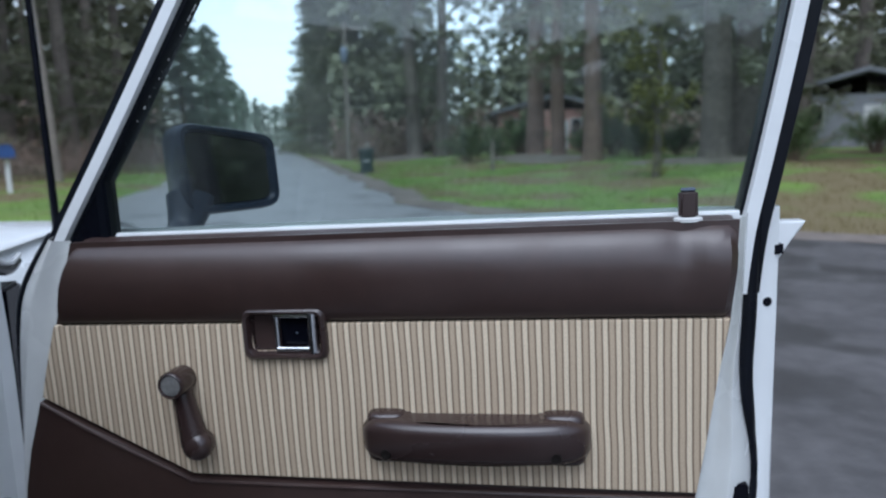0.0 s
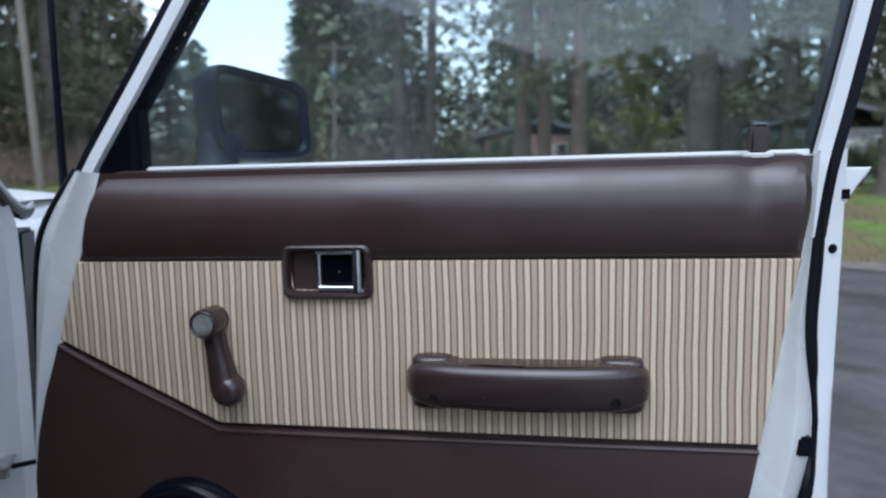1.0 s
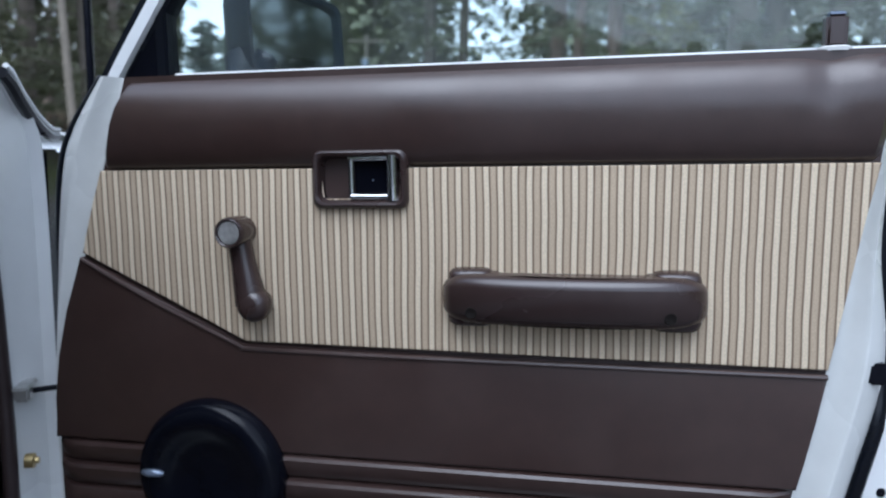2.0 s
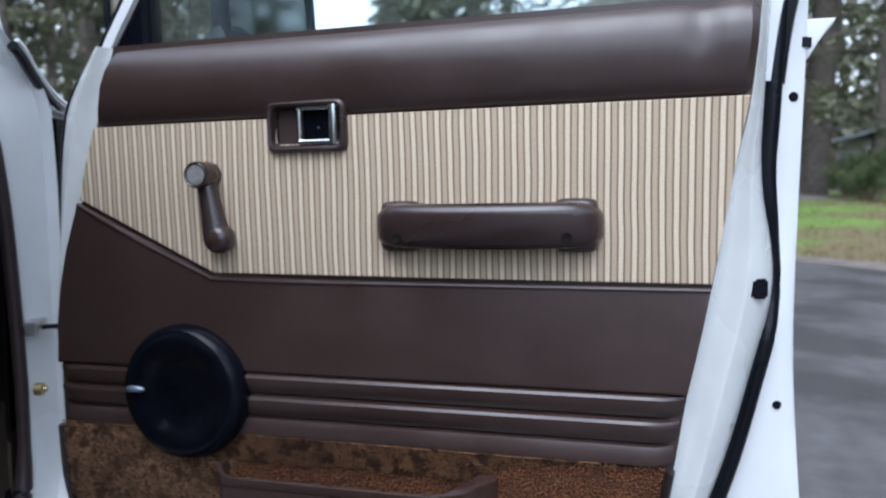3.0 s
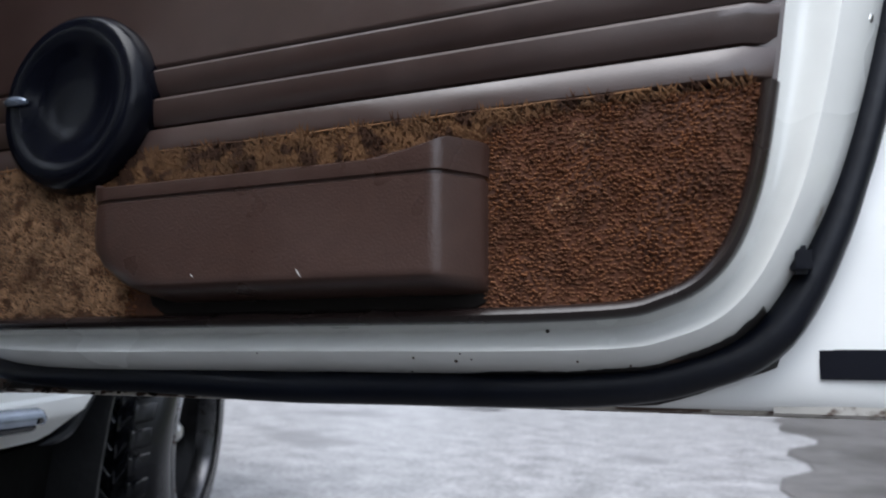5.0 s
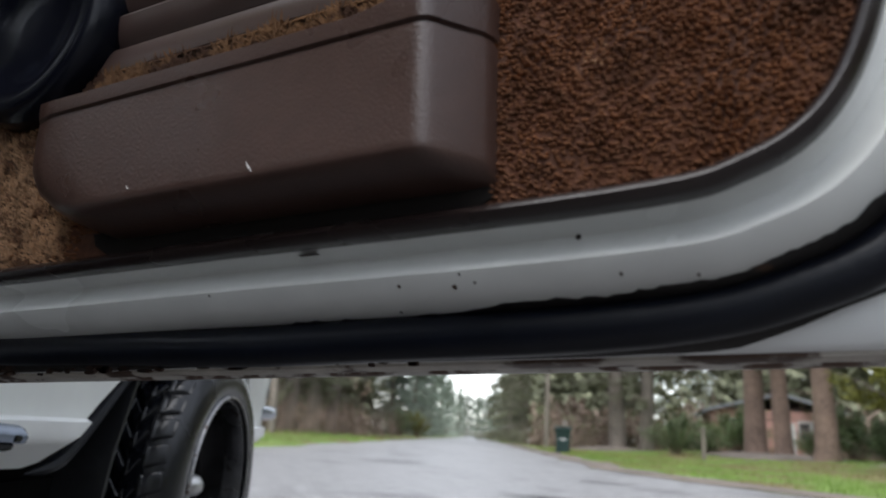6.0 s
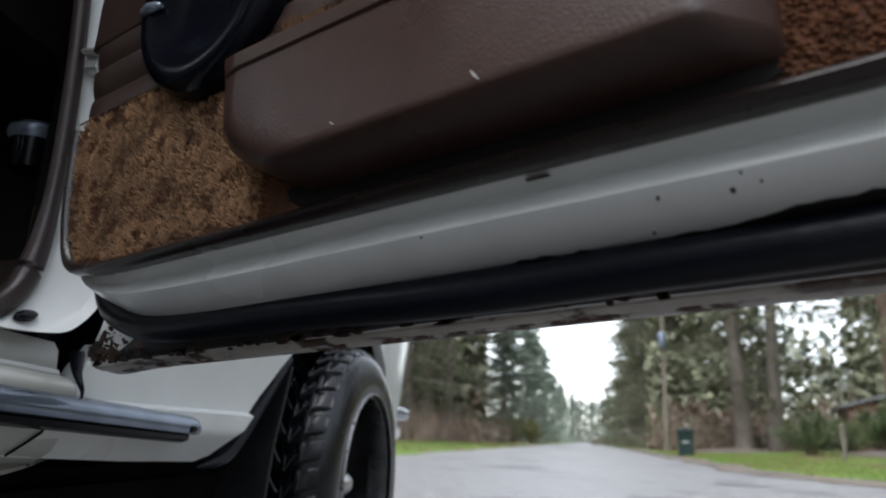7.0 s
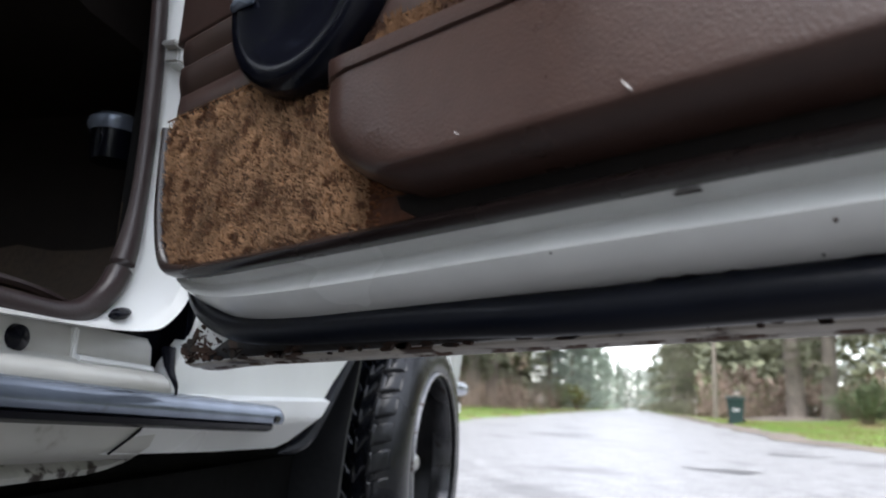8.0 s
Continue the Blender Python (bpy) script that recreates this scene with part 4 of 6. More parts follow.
def window_frame():
    def bar(path, w, d, mat, name, label=""):
        path = [Vector(p) for p in path]
        rings = []
        for i, p in enumerate(path):
            t = (path[min(i + 1, len(path) - 1)] - path[max(i - 1, 0)]).normalized()
            side = t.cross(Vector((0, 1, 0))).normalized()
            prof = [(-1, .6), (-1, -.6), (-.75, -1), (.75, -1), (1, -.6), (1, .6), (.75, 1), (-.75, 1)]
            wide = w[i] if isinstance(w, list) else w
            rings.append([p + side * a * wide / 2 + Vector((0, b * d / 2, 0)) for a, b in prof])
        bm = loft(rings, close_rings=True)
        for r in (rings[0], rings[-1]):
            bm.faces.new([bm.verts.new(q) for q in r])
        bmesh.ops.remove_doubles(bm, verts=bm.verts, dist=1e-5)
        return part(name, bm, mat, door, label)

    front = [(.011, .042, 1.110), (.034, .040, 1.146), (.099, .036, 1.234), (.163, .031, 1.322), (.215, .027, 1.395), (.271, .022, 1.468), (.33, .018, 1.508)]
    top = [(.33, .018, 1.508), (.45, .014, 1.530), (.60, .012, 1.538), (.74, .013, 1.535), (.868, .018, 1.505)]
    rear = [(.868, .018, 1.505), (.858, .022, 1.42), (.838, .030, 1.30), (.817, .037, 1.19), (.802, .042, 1.115), (.795, .047, 1.05)]
    whole = smooth_path(front, 4)[:-1] + smooth_path(top, 4)[:-1] + smooth_path(rear, 4)
    bar(whole, .0165, .030, WHITE, "window_frame", "slim white window frame")
    # black rubber outside and inside the frame
    c = Vector((.48, 0, 1.25))
    for name, fore, aft, y in (("outer_seal", (.0158, .0150), (.0155, .0150), .010), ("glass_run", (-.0105, .0075), (-.0095, .0045), .004)):
        path, w = [], []
        for i, p in enumerate(whole):
            t = (whole[min(i + 1, len(whole) - 1)] - whole[max(i - 1, 0)]).normalized()
            side = t.cross(Vector((0, 1, 0))).normalized()
            side = side if (c - p).dot(side) < 0 else -side
            back = max(0.0, min(1.0, (p.x - .5) / .25))
            w.append(fore[1] + (aft[1] - fore[1]) * back)
            path.append(p + side * (fore[0] + (aft[0] - fore[0]) * back) + Vector((0, y, 0)))
        bar(path, w, .026, RUBBER, name, "black rubber along the window frame")
    # dried sealer along the front edge of the glass
    rnd = random.Random(17)
    bm = bmesh.new()
    for _ in range(70):
        t = rnd.random()
        u, v = .110 + .110 * t + rnd.gauss(0, .0012), 1.235 + .150 * t + rnd.gauss(0, .0012)
        r = rnd.uniform(.0006, .0022)
        bmesh.ops.create_icosphere(bm, subdivisions=1, radius=r, matrix=Matrix.Translation((u + .004, .0345, v)) @ Matrix.Diagonal((1, .4, 1.5, 1)))
    part("dried_sealer", bm, POST, door, "whitish dried specks along the glass edge")["kind"] = "stuff"
    # sail panel and division bar at the front corner
    sail = [(.032, 1.122), (.086, 1.122), (.086, 1.206)]
    part("sail_panel", slab(sail, .030, .046, .001), BLACK, door, "black corner panel behind the mirror")
    part("division_bar", box(.0765, .0905, .028, .052, 1.118, 1.212, .002), RUBBER, door)
    # bright weather strip along the belt
    part("belt_strip", box(.0935, .800, .0320, .046, 1.119, 1.1362, .002), WHITE, door, "white painted sill along the window")
    pane = [(.088, 1.10), (.088, 1.212), (.163, 1.315), (.217, 1.389), (.271, 1.460), (.33, 1.500), (.60, 1.530), (.862, 1.498), (.852, 1.40), (.818, 1.20), (.80, 1.10)]
    g = part("window_glass", slab(pane, .036, .040), GLASS, door, "raised clear window, faintly smeared", smooth=False)
    g.visible_shadow = False
    # lock button
    part("lock_button", box(.732, .750, .006, .020, 1.132, 1.1605, .003, 3), PULL, door, "dark brown lock button with a pale top")
    part("button_top", box(.7335, .7485, .0075, .0185, 1.1585, 1.1625, .0015, 2), DULL, door)
    rings = [[(.741 + r * math.cos(a), .013 + r * .8 * math.sin(a), 1.131 + h) for a in [2 * math.pi * k / 20 for k in range(20)]] for r, h in ((.0140, -.002), (.0140, .001), (.0115, .0025), (.008, .0025))]
    part("lock_collar", loft(rings, close_rings=True), POST, door)


window_frame()


def mirror():
    """Black square door mirror on a short foot, its glass facing back."""
    m = Matrix.Translation((.148, .208, 1.2045)) @ Matrix.Rotation(radians(54), 4, "Z") @ Matrix.Rotation(radians(-4), 4, "X")
    w, h = .0700, .0625
    def ring(sx, sz, y, dx=0.0, lean=0.0):
        pts = []
        for k in range(28):
            a = 2 * math.pi * k / 28
            ca, sa = math.cos(a), math.sin(a)
            e = 0.28
            x, z = math.copysign(abs(ca) ** e, ca), math.copysign(abs(sa) ** e, sa)
            top = -0.17 * max(0, z) * (x + 1) * h
            pts.append(m @ Vector((x * w * sx + dx, y, z * h * sz + top)))
        return pts
    rings = [ring(.86, .82, -.022, -.003), ring(.90, .87, -.030), ring(.97, .97, -.031), ring(1.0, 1.0, -.024), ring(1.02, 1.02, -.005), ring(1.0, 1.0, .020), ring(.93, .93, .038), ring(.72, .72, .052), ring(.3, .3, .057)]
    bm = loft(rings, close_rings=True)
    bm.faces.new([bm.verts.new(p) for p in rings[-1]])
    bmesh.ops.remove_doubles(bm, verts=bm.verts, dist=1e-5)
    part("door_mirror", bm, HOUSING, door, "square black door mirror on a short foot")
    part("mirror_glass", cap(loft([ring(.86, .82, -.0235, -.003), ring(.84, .80, -.025, -.003)], close_rings=True), ring(.84, .80, -.025, -.003)), MIRROR, door, "mirror glass reflecting dark trees", smooth=False)
    part("mirror_foot", tube(smooth_path([(.122, .060, 1.095), (.124, .105, 1.112), (.122, .140, 1.132), (.120, .165, 1.165)], 4), [.021] * 8 + [.023, .026, .029, .032, .034], 14, flat=.8), HOUSING, door)


mirror()

# ---- the car ----

STRIP_PATH = [(-.062, 1.22), (-.016, 1.13), (.022, 1.05), (.057, .93), (.075, .80), (.083, .70), (.084, .61), (.076, .545), (.056, .503), (.012, .478), (-.08, .479), (-.30, .482), (-.95, .500)]
JAMB_PATH = [(.000, 1.22), (.048, 1.150), (.099, 1.09), (.120, .98), (.126, .85), (.131, .72), (.135, .62), (.131, .530), (.100, .485), (.050, .469), (-.08, .467), (-.30, .470), (-.95, .488)]


def fender():
    """Front wing with its wheel arch, bowed outwards, a crease low down."""
    poly = [(.042, .360), (.074, .386), (.106, .420), (.118, .444), (.190, .530), (.190, 1.050), (.176, 1.074), (.20, 1.082), (.30, 1.092), (.50, 1.096), (.75, 1.075), (1.0, 1.045), (1.4, .985), (1.70, .93), (1.80, .86), (1.81, .60), (1.80, .44), (1.55, .37), (1.38, .365),
            (1.345, .46), (1.26, .56), (1.14, .625), (1.0, .650), (.86, .635), (.73, .585), (.63, .515), (.530, .437), (.455, .376), (.428, .353), (.398, .346), (.23, .351)]
    bm = bmesh.new()
    face = bm.faces.new([bm.verts.new((0, s, z)) for s, z in poly])
    for z in (.368, .378, .388, .404, .409, .414, .44, .50, .58, .68, .78, .88, .96, 1.02, 1.06):
        bmesh.ops.bisect_plane(bm, geom=list(bm.verts) + list(bm.edges) + list(bm.faces), plane_co=(0, 0, z), plane_no=(0, 0, 1))
    for s in (.3, .5, .7, .9, 1.1, 1.3, 1.5, 1.65):
        bmesh.ops.bisect_plane(bm, geom=list(bm.verts) + list(bm.edges) + list(bm.faces), plane_co=(0, s, 0), plane_no=(0, 1, 0))
    def out(s, z):
        r = -.082 + .030 * math.exp(-((z - .72) / .22) ** 2)
        r -= .09 * max(0, (z - .98) / .1) ** 2
        r += .014 * max(0.0, min(1.0, (.4145 - z) / .005))
        r -= .8 * max(0.0, .388 - z)
        r -= .25 * max(0, (s - 1.35) / .45) ** 2 * .35
        return r
    for v in bm.verts:
        v.co.x = out(v.co.y, v.co.z)
    geo = bmesh.ops.extrude_face_region(bm, geom=list(bm.faces))
    for g in geo["geom"]:
        if isinstance(g, bmesh.types.BMVert):
            g.co.x -= .022
    return part("front_wing", bm, WHITE, car, "white front wing with a low crease")


fender()


def along(profile, s0, s1, rise=0.0, n=10):
    """A profile of (r, z) run along the car from s0 to s1."""
    return loft([[(r, s0 + (s1 - s0) * k / n, z + rise * (k / n)) for r, z in profile] for k in range(n + 1)])


def sill():
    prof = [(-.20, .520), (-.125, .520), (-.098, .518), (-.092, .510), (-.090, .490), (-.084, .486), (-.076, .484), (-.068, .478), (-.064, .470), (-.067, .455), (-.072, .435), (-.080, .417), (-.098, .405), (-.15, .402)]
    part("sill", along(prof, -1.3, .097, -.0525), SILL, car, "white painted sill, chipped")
    seam = [(-.088, -.005, .4395), (-.088, .06, .4365), (-.088, .094, .4350)]
    part("sill_flange", tube(seam, .0045, 8), WHITE, car)
    part("sill_flange", box(-.096, -.0875, -.010, -.004, .438, .466, .002), WHITE, car)
    strip = [(-.080, .486), (-.066, .4855), (-.056, .481), (-.050, .473), (-.049, .468), (-.051, .463), (-.057, .462)]
    part("side_moulding", along(strip, -1.3, .312, -.081), DULL, car, "dull blue-grey metal side moulding")
    low = [(-.057, .4625), (-.054, .460), (-.056, .455), (-.064, .452), (-.085, .452)]
    part("moulding_rubber", along(low, -1.3, .298, -.080), BLACK, car)
    mid = (-.064, .393)
    tip = [[(mid[0] + (r - mid[0]) * k, .312 + d, mid[1] + (z - .081 - mid[1]) * k) for r, z in strip] for k, d in ((1.0, 0), (.97, .004), (.85, .008), (.5, .011), (.1, .0115))]
    part("moulding_end", loft(tip), DULL, car)
    part("moulding_plug", box(-.054, -.0470, .288, .304, .384, .392, .002), BLACK, car)
    flange = [(-.13, .366), (-.118, .352), (-.112, .345), (-.114, .340), (-.124, .342)]
    rings = [[(r, -1.3, z + .01) for r, z in flange]] + [[(r, s, z) for r, z in flange] for s in (-.3, -.1, 0, .06)]
    rings += [[(r, s, .366 + (z - .366) * k) for r, z in flange] for s, k in ((.085, .9), (.11, .72), (.135, .45), (.152, .12))]
    part("pinch_weld", loft(rings), PINCH, car, "rusty welded seam under the sill")
    part("wing_seam", tube([(-.0695, .078, .388), (-.0735, .060, .375), (-.081, .042, .361)], .0012, 6), BLACK, car)


sill()


def jamb():
    a, b = smooth_path([(0, s, z) for s, z in STRIP_PATH], 6), smooth_path([(0, s, z) for s, z in JAMB_PATH], 6)
    rings = []
    for k, r in ((-.04, -.128), (.15, -.116), (.4, -.109), (.65, -.103), (.88, -.097), (1.0, -.091), (1.03, -.076)):
        rings.append([Vector((max(r - .5 * max(0, p.z - 1.02) ** 1.3, -.16), p.y + (q.y - p.y) * k, p.z + (q.z - p.z) * k)) for p, q in zip(a, b)])
    part("door_jamb", loft(rings), WHITE, car, "white front door jamb, swept into the sill")
    part("door_weatherstrip", tube([p + Vector((-.120, 0, 0)) for p in a], [.0088 + .0037 * max(0.0, min(1.0, (.60 - p.z) / .07)) for p in a], 10), STRIP, car, "brown rubber strip round the door opening")
    c, e1, e2, up = Vector((-.1045, .062, .4860)), Vector((0, .0130, .003)), Vector((.0050, 0, -.0038)), Vector((.6, 0, .8))
    rings = [[c + (e1 * math.cos(q) + e2 * math.sin(q)) * k + up * h for q in [2 * math.pi * n / 20 for n in range(20)]] for k, h in ((1.0, -.003), (1.0, .0015), (.8, .003), (.3, .0035))]
    part("jamb_plug", cap(loft(rings, close_rings=True), rings[-1]), BLACK, car)
    part("sill_plug", turned([(.0001, .004), (.006, .003), (.0100, .0015), (.0110, -.004)], 20, (-.089, -.066, .4515), axis="x"), BLACK, car)
    bm = box(-.112, -.094, .080, .108, .752, .770, .003)
    box(-.110, -.092, .070, .112, .767, .773, .002, bm=bm)
    chk = part("check_bracket", bm, STEEL, car, "zinc door check bracket")
    part("check_strap", tube([(-.098, .095, .762), (-.075, .110, .760), (-.03, .13, .757)], .0035, 8), RUBBER, chk)
    bolt = turned([(.0001, .012), (.004, .012), (.0045, .008), (.009, .007), (.009, -.003)], 14, (-.102, .092, .674), axis="x")
    part("jamb_bolt", bolt, BRASS, car, "yellow-zinc bolt head")
    # Added black boxes stand in for the deep shade of sill and hinge gaps.
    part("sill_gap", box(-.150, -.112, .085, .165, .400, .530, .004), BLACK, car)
    part("hinge_gap", box(-.135, -.080, .1385, .205, .430, 1.055, .004), BLACK, car, "black box painting the shade of the hinge gap")
    # torn black sealer hanging below the hinge side of the door
    part("torn_sealer", tube(smooth_path([(-.086, .116, .458), (-.076, .108, .438), (-.063, .102, .421), (-.0615, .101, .411)], 4), [.0075, .007, .0065, .006, .0052, .0045, .0038, .0032, .0026, .0022, .002, .0015, .001], 8, flat=.6), BLACK, car, "torn black sealer")


jamb()


def cabin():
    part("cabin_floor", box(-1.45, -.17, -2.3, .30, .36, .41, .01), MAT_TAN, car, "worn tan floor carpet")
    part("scuff_plate", tube(smooth_path([(-.150, .045, .490), (-.150, .0, .499), (-.150, -.08, .504), (-.150, -.3, .509), (-.15, -.9, .52)], 4), .007, 8, flat=.7), STRIP, car)
    part("sill_carpet", loft([[(r, s, z + .02 * -s) for s in (.06, .0, -.2, -.5, -1.0)] for r, z in ((-.138, .484), (-.150, .496), (-.175, .500), (-.23, .492), (-.28, .470), (-.31, .405))]), MAT_TAN, car, "tan carpet turned up over the inner sill")
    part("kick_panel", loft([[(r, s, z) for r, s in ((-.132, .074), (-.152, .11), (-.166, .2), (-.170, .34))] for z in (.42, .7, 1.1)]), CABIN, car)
    part("kick_carpet", loft([[(r + .004, s, z) for r, s in ((-.136, .075), (-.152, .10), (-.166, .2), (-.170, .30))] for z in (.41, .5, .60)]), MAT_TAN, car, "tan carpet low on the kick panel")
    part("toe_carpet", loft([[(r, e, z + .006 * math.sin(r * 37)) for r in [-.17 - .06 * k for k in range(14)]] for e, z in ((.292, .600), (.275, .56), (.235, .51), (.17, .455), (.10, .425), (.02, .413))]), MAT_DARK, car, "carpet turned up over the toe board, shade painted dark brown")
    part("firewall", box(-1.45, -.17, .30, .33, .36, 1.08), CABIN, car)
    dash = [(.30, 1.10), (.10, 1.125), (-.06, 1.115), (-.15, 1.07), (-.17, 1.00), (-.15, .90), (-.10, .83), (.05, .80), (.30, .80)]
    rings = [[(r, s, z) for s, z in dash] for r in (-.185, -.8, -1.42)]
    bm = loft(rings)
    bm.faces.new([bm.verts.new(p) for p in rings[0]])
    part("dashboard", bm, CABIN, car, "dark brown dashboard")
    part("dash_trim", tube([(-.19, -.155, .955), (-.8, -.155, .955)], .006, 8), CHROME, car)
    part("vent_knob", tube([(-.262, .205, .690), (-.262, .205, .735)], [.026, .030], 20), BLACK, car)
    rings = [[(-.262 + r * math.cos(q), .205 + r * math.sin(q), z) for q in [2 * math.pi * k / 20 for k in range(20)]] for r, z in ((.0315, .726), (.0350, .734), (.0345, .742), (.030, .747), (.018, .747))]
    part("knob_ring", loft(rings, close_rings=True), DULL, car)
    part("cable_bracket", box(-.30, -.235, .20, .215, .820, .827, .002), STEEL, car)
    # Seats and bench stay unseen, added to block light and darken reflections.
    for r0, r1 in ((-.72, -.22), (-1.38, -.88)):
        part("seat_cushion", box(r0, r1, -.98, -.45, .44, .66, .05, 4), CABIN, car, "dark brown front seat, added unseen to block light")
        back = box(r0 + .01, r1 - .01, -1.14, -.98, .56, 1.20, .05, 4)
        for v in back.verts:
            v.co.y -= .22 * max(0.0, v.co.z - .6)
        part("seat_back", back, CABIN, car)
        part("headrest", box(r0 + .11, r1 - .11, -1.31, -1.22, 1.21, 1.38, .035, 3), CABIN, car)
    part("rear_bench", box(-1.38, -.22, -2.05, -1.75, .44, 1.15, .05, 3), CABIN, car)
    # shell that closes the car round the cabin
    part("far_side", box(-1.54, -1.46, -2.4, 1.75, .30, 1.12, .02), WHITE, car)
    part("near_quarter", box(-.17, -.08, -2.4, -1.05, .36, 1.14, .03), WHITE, car)
    part("tail", box(-1.5, -.12, -2.45, -2.36, .36, 1.14, .02), WHITE, car)
    roof = [[(r, s, 1.545 - .05 * ((r + .81) / .6) ** 2 - .03 * ((s + 1.1) / .9) ** 2) for r in [-1.42 + 1.22 * k / 10 for k in range(11)]] for s in [-2.1 + 1.75 * j / 8 for j in range(9)]]
    bm = loft(roof)
    geo = bmesh.ops.extrude_face_region(bm, geom=list(bm.faces))
    for g in geo["geom"]:
        if isinstance(g, bmesh.types.BMVert):
            g.co.z -= .04
    part("roof", bm, WHITE, car)
    for r0, r1 in ((-.135, -.205), (-1.48, -1.40)):
        part("windscreen_pillar", tube([(r0, .09, 1.10), (r0, .03, 1.19), ((r0 + r1) / 2, -.17, 1.36), (r1, -.37, 1.50)], .026, 10), WHITE, car)
        part("rear_pillar", tube([(r0, -2.30, 1.10), (r1, -2.05, 1.50)], .06, 10), WHITE, car)
        part("centre_pillar", tube([(r0, -1.05, 1.10), (r1, -1.10, 1.50)], .035, 10), WHITE, car)
    ws = loft([[(r, .10, 1.10) for r in (-1.44, -.8, -.17)], [(r, -.36, 1.50) for r in (-1.38, -.8, -.22)]])
    part("windscreen", ws, GLASS, car)
    part("screen_rubber", tube([(-.160, .115, 1.10), (-.165, .05, 1.175), (-.195, -.16, 1.352), (-.225, -.35, 1.495)], .010, 8), RUBBER, car)


cabin()


def front():
    rows = []
    for j in range(10):
        s = .30 + 1.47 * j / 9
        rows.append([(r, s, 1.082 - .035 * (j / 9) - .10 * (j / 9) ** 3 + .018 * math.sin(math.pi * (r + 1.46) / 1.32)) for r in [-1.46 + 1.32 * k / 12 for k in range(13)]])
    part("bonnet", loft(rows), WHITE, car, "white bonnet")
    part("cowl", loft([[(r, s, z) for r in (-1.44, -.8, -.145)] for s, z in ((.08, 1.10), (.16, 1.075), (.26, 1.065), (.31, 1.082))]), BLACK, car)
    # fold where bonnet, wing and cowl meet at the hinge corner
    fold = smooth_path([(-.087, .036, 1.143), (-.085, .052, 1.135), (-.085, .086, 1.116), (-.085, .138, 1.094), (-.088, .20, 1.081), (-.100, .28, 1.082)], 5)
    part("wing_fold", tube(fold, .0034, 8), WHITE, car)
    part("wing_rubber", tube([p + Vector((-.002, -.0085, -.0085)) for p in fold], .0072, 8), RUBBER, car)
    part("bonnet_hinge", box(-.112, -.084, .118, .142, 1.052, 1.072, .005), WHITE, car)
    part("hinge_arm", tube([(-.100, .13, 1.060), (-.098, .150, 1.036), (-.098, .166, 1.020)], .007, 8), DULL, car)
    part("nose", box(-1.44, -.20, 1.72, 1.80, .46, .96, .03), BLACK, car)
    bump = smooth_path([(-.130, 1.44, .455), (-.118, 1.50, .455), (-.120, 1.72, .455), (-.16, 1.86, .455), (-.30, 1.90, .455), (-.8, 1.93, .455), (-1.5, 1.86, .455)], 5)
    part("front_bumper", tube(bump, .021, 12, flat=1.0), DULL, car, "grey front bumper")
    # aerial on the wing
    a = part("aerial", tube([(-.126, .61, 1.060), (-.126, .61, 1.10), (-.127, .607, 1.20), (-.130, .600, 1.45), (-.133, .595, 1.62)], [.0090, .0080, .0072, .0062, .0055], 10), BLACK, car, "thick black rubber aerial")
    part("aerial_base", tube([(-.126, .61, 1.050), (-.126, .61, 1.072)], [.018, .014], 12), RUBBER, a)
    part("underbody", box(-1.40, -.16, -2.3, 1.7, .20, .34, .02), DARK, car)
    part("arch_liner", loft([[(r, 1.0 + .37 * math.cos(a), .285 + .36 * math.sin(a)) for r in (-.09, -.38)] for a in [radians(x) for x in range(0, 181, 15)]]), DARK, car)
    lip = smooth_path([(-.090, .662, .512), (-.088, .590, .454), (-.086, .51, .388), (-.088, .455, .350), (-.100, .41, .338)], 4)
    part("arch_lip", tube(lip, [.0125] * (len(lip) - 5) + [.011, .009, .006, .003, .001], 8), RUBBER, car)
    flap = [[(r, s, z) for r in (-.075, -.10, -.30)] for s, z in ((.660, .500), (.640, .44), (.610, .36), (.590, .25), (.585, .12))]
    bm = loft(flap)
    geo = bmesh.ops.extrude_face_region(bm, geom=list(bm.faces))
    for g in geo["geom"]:
        if isinstance(g, bmesh.types.BMVert):
            g.co.y -= .008
    part("mud_flap", bm, FLAP, car, "black rubber mud flap")


front()


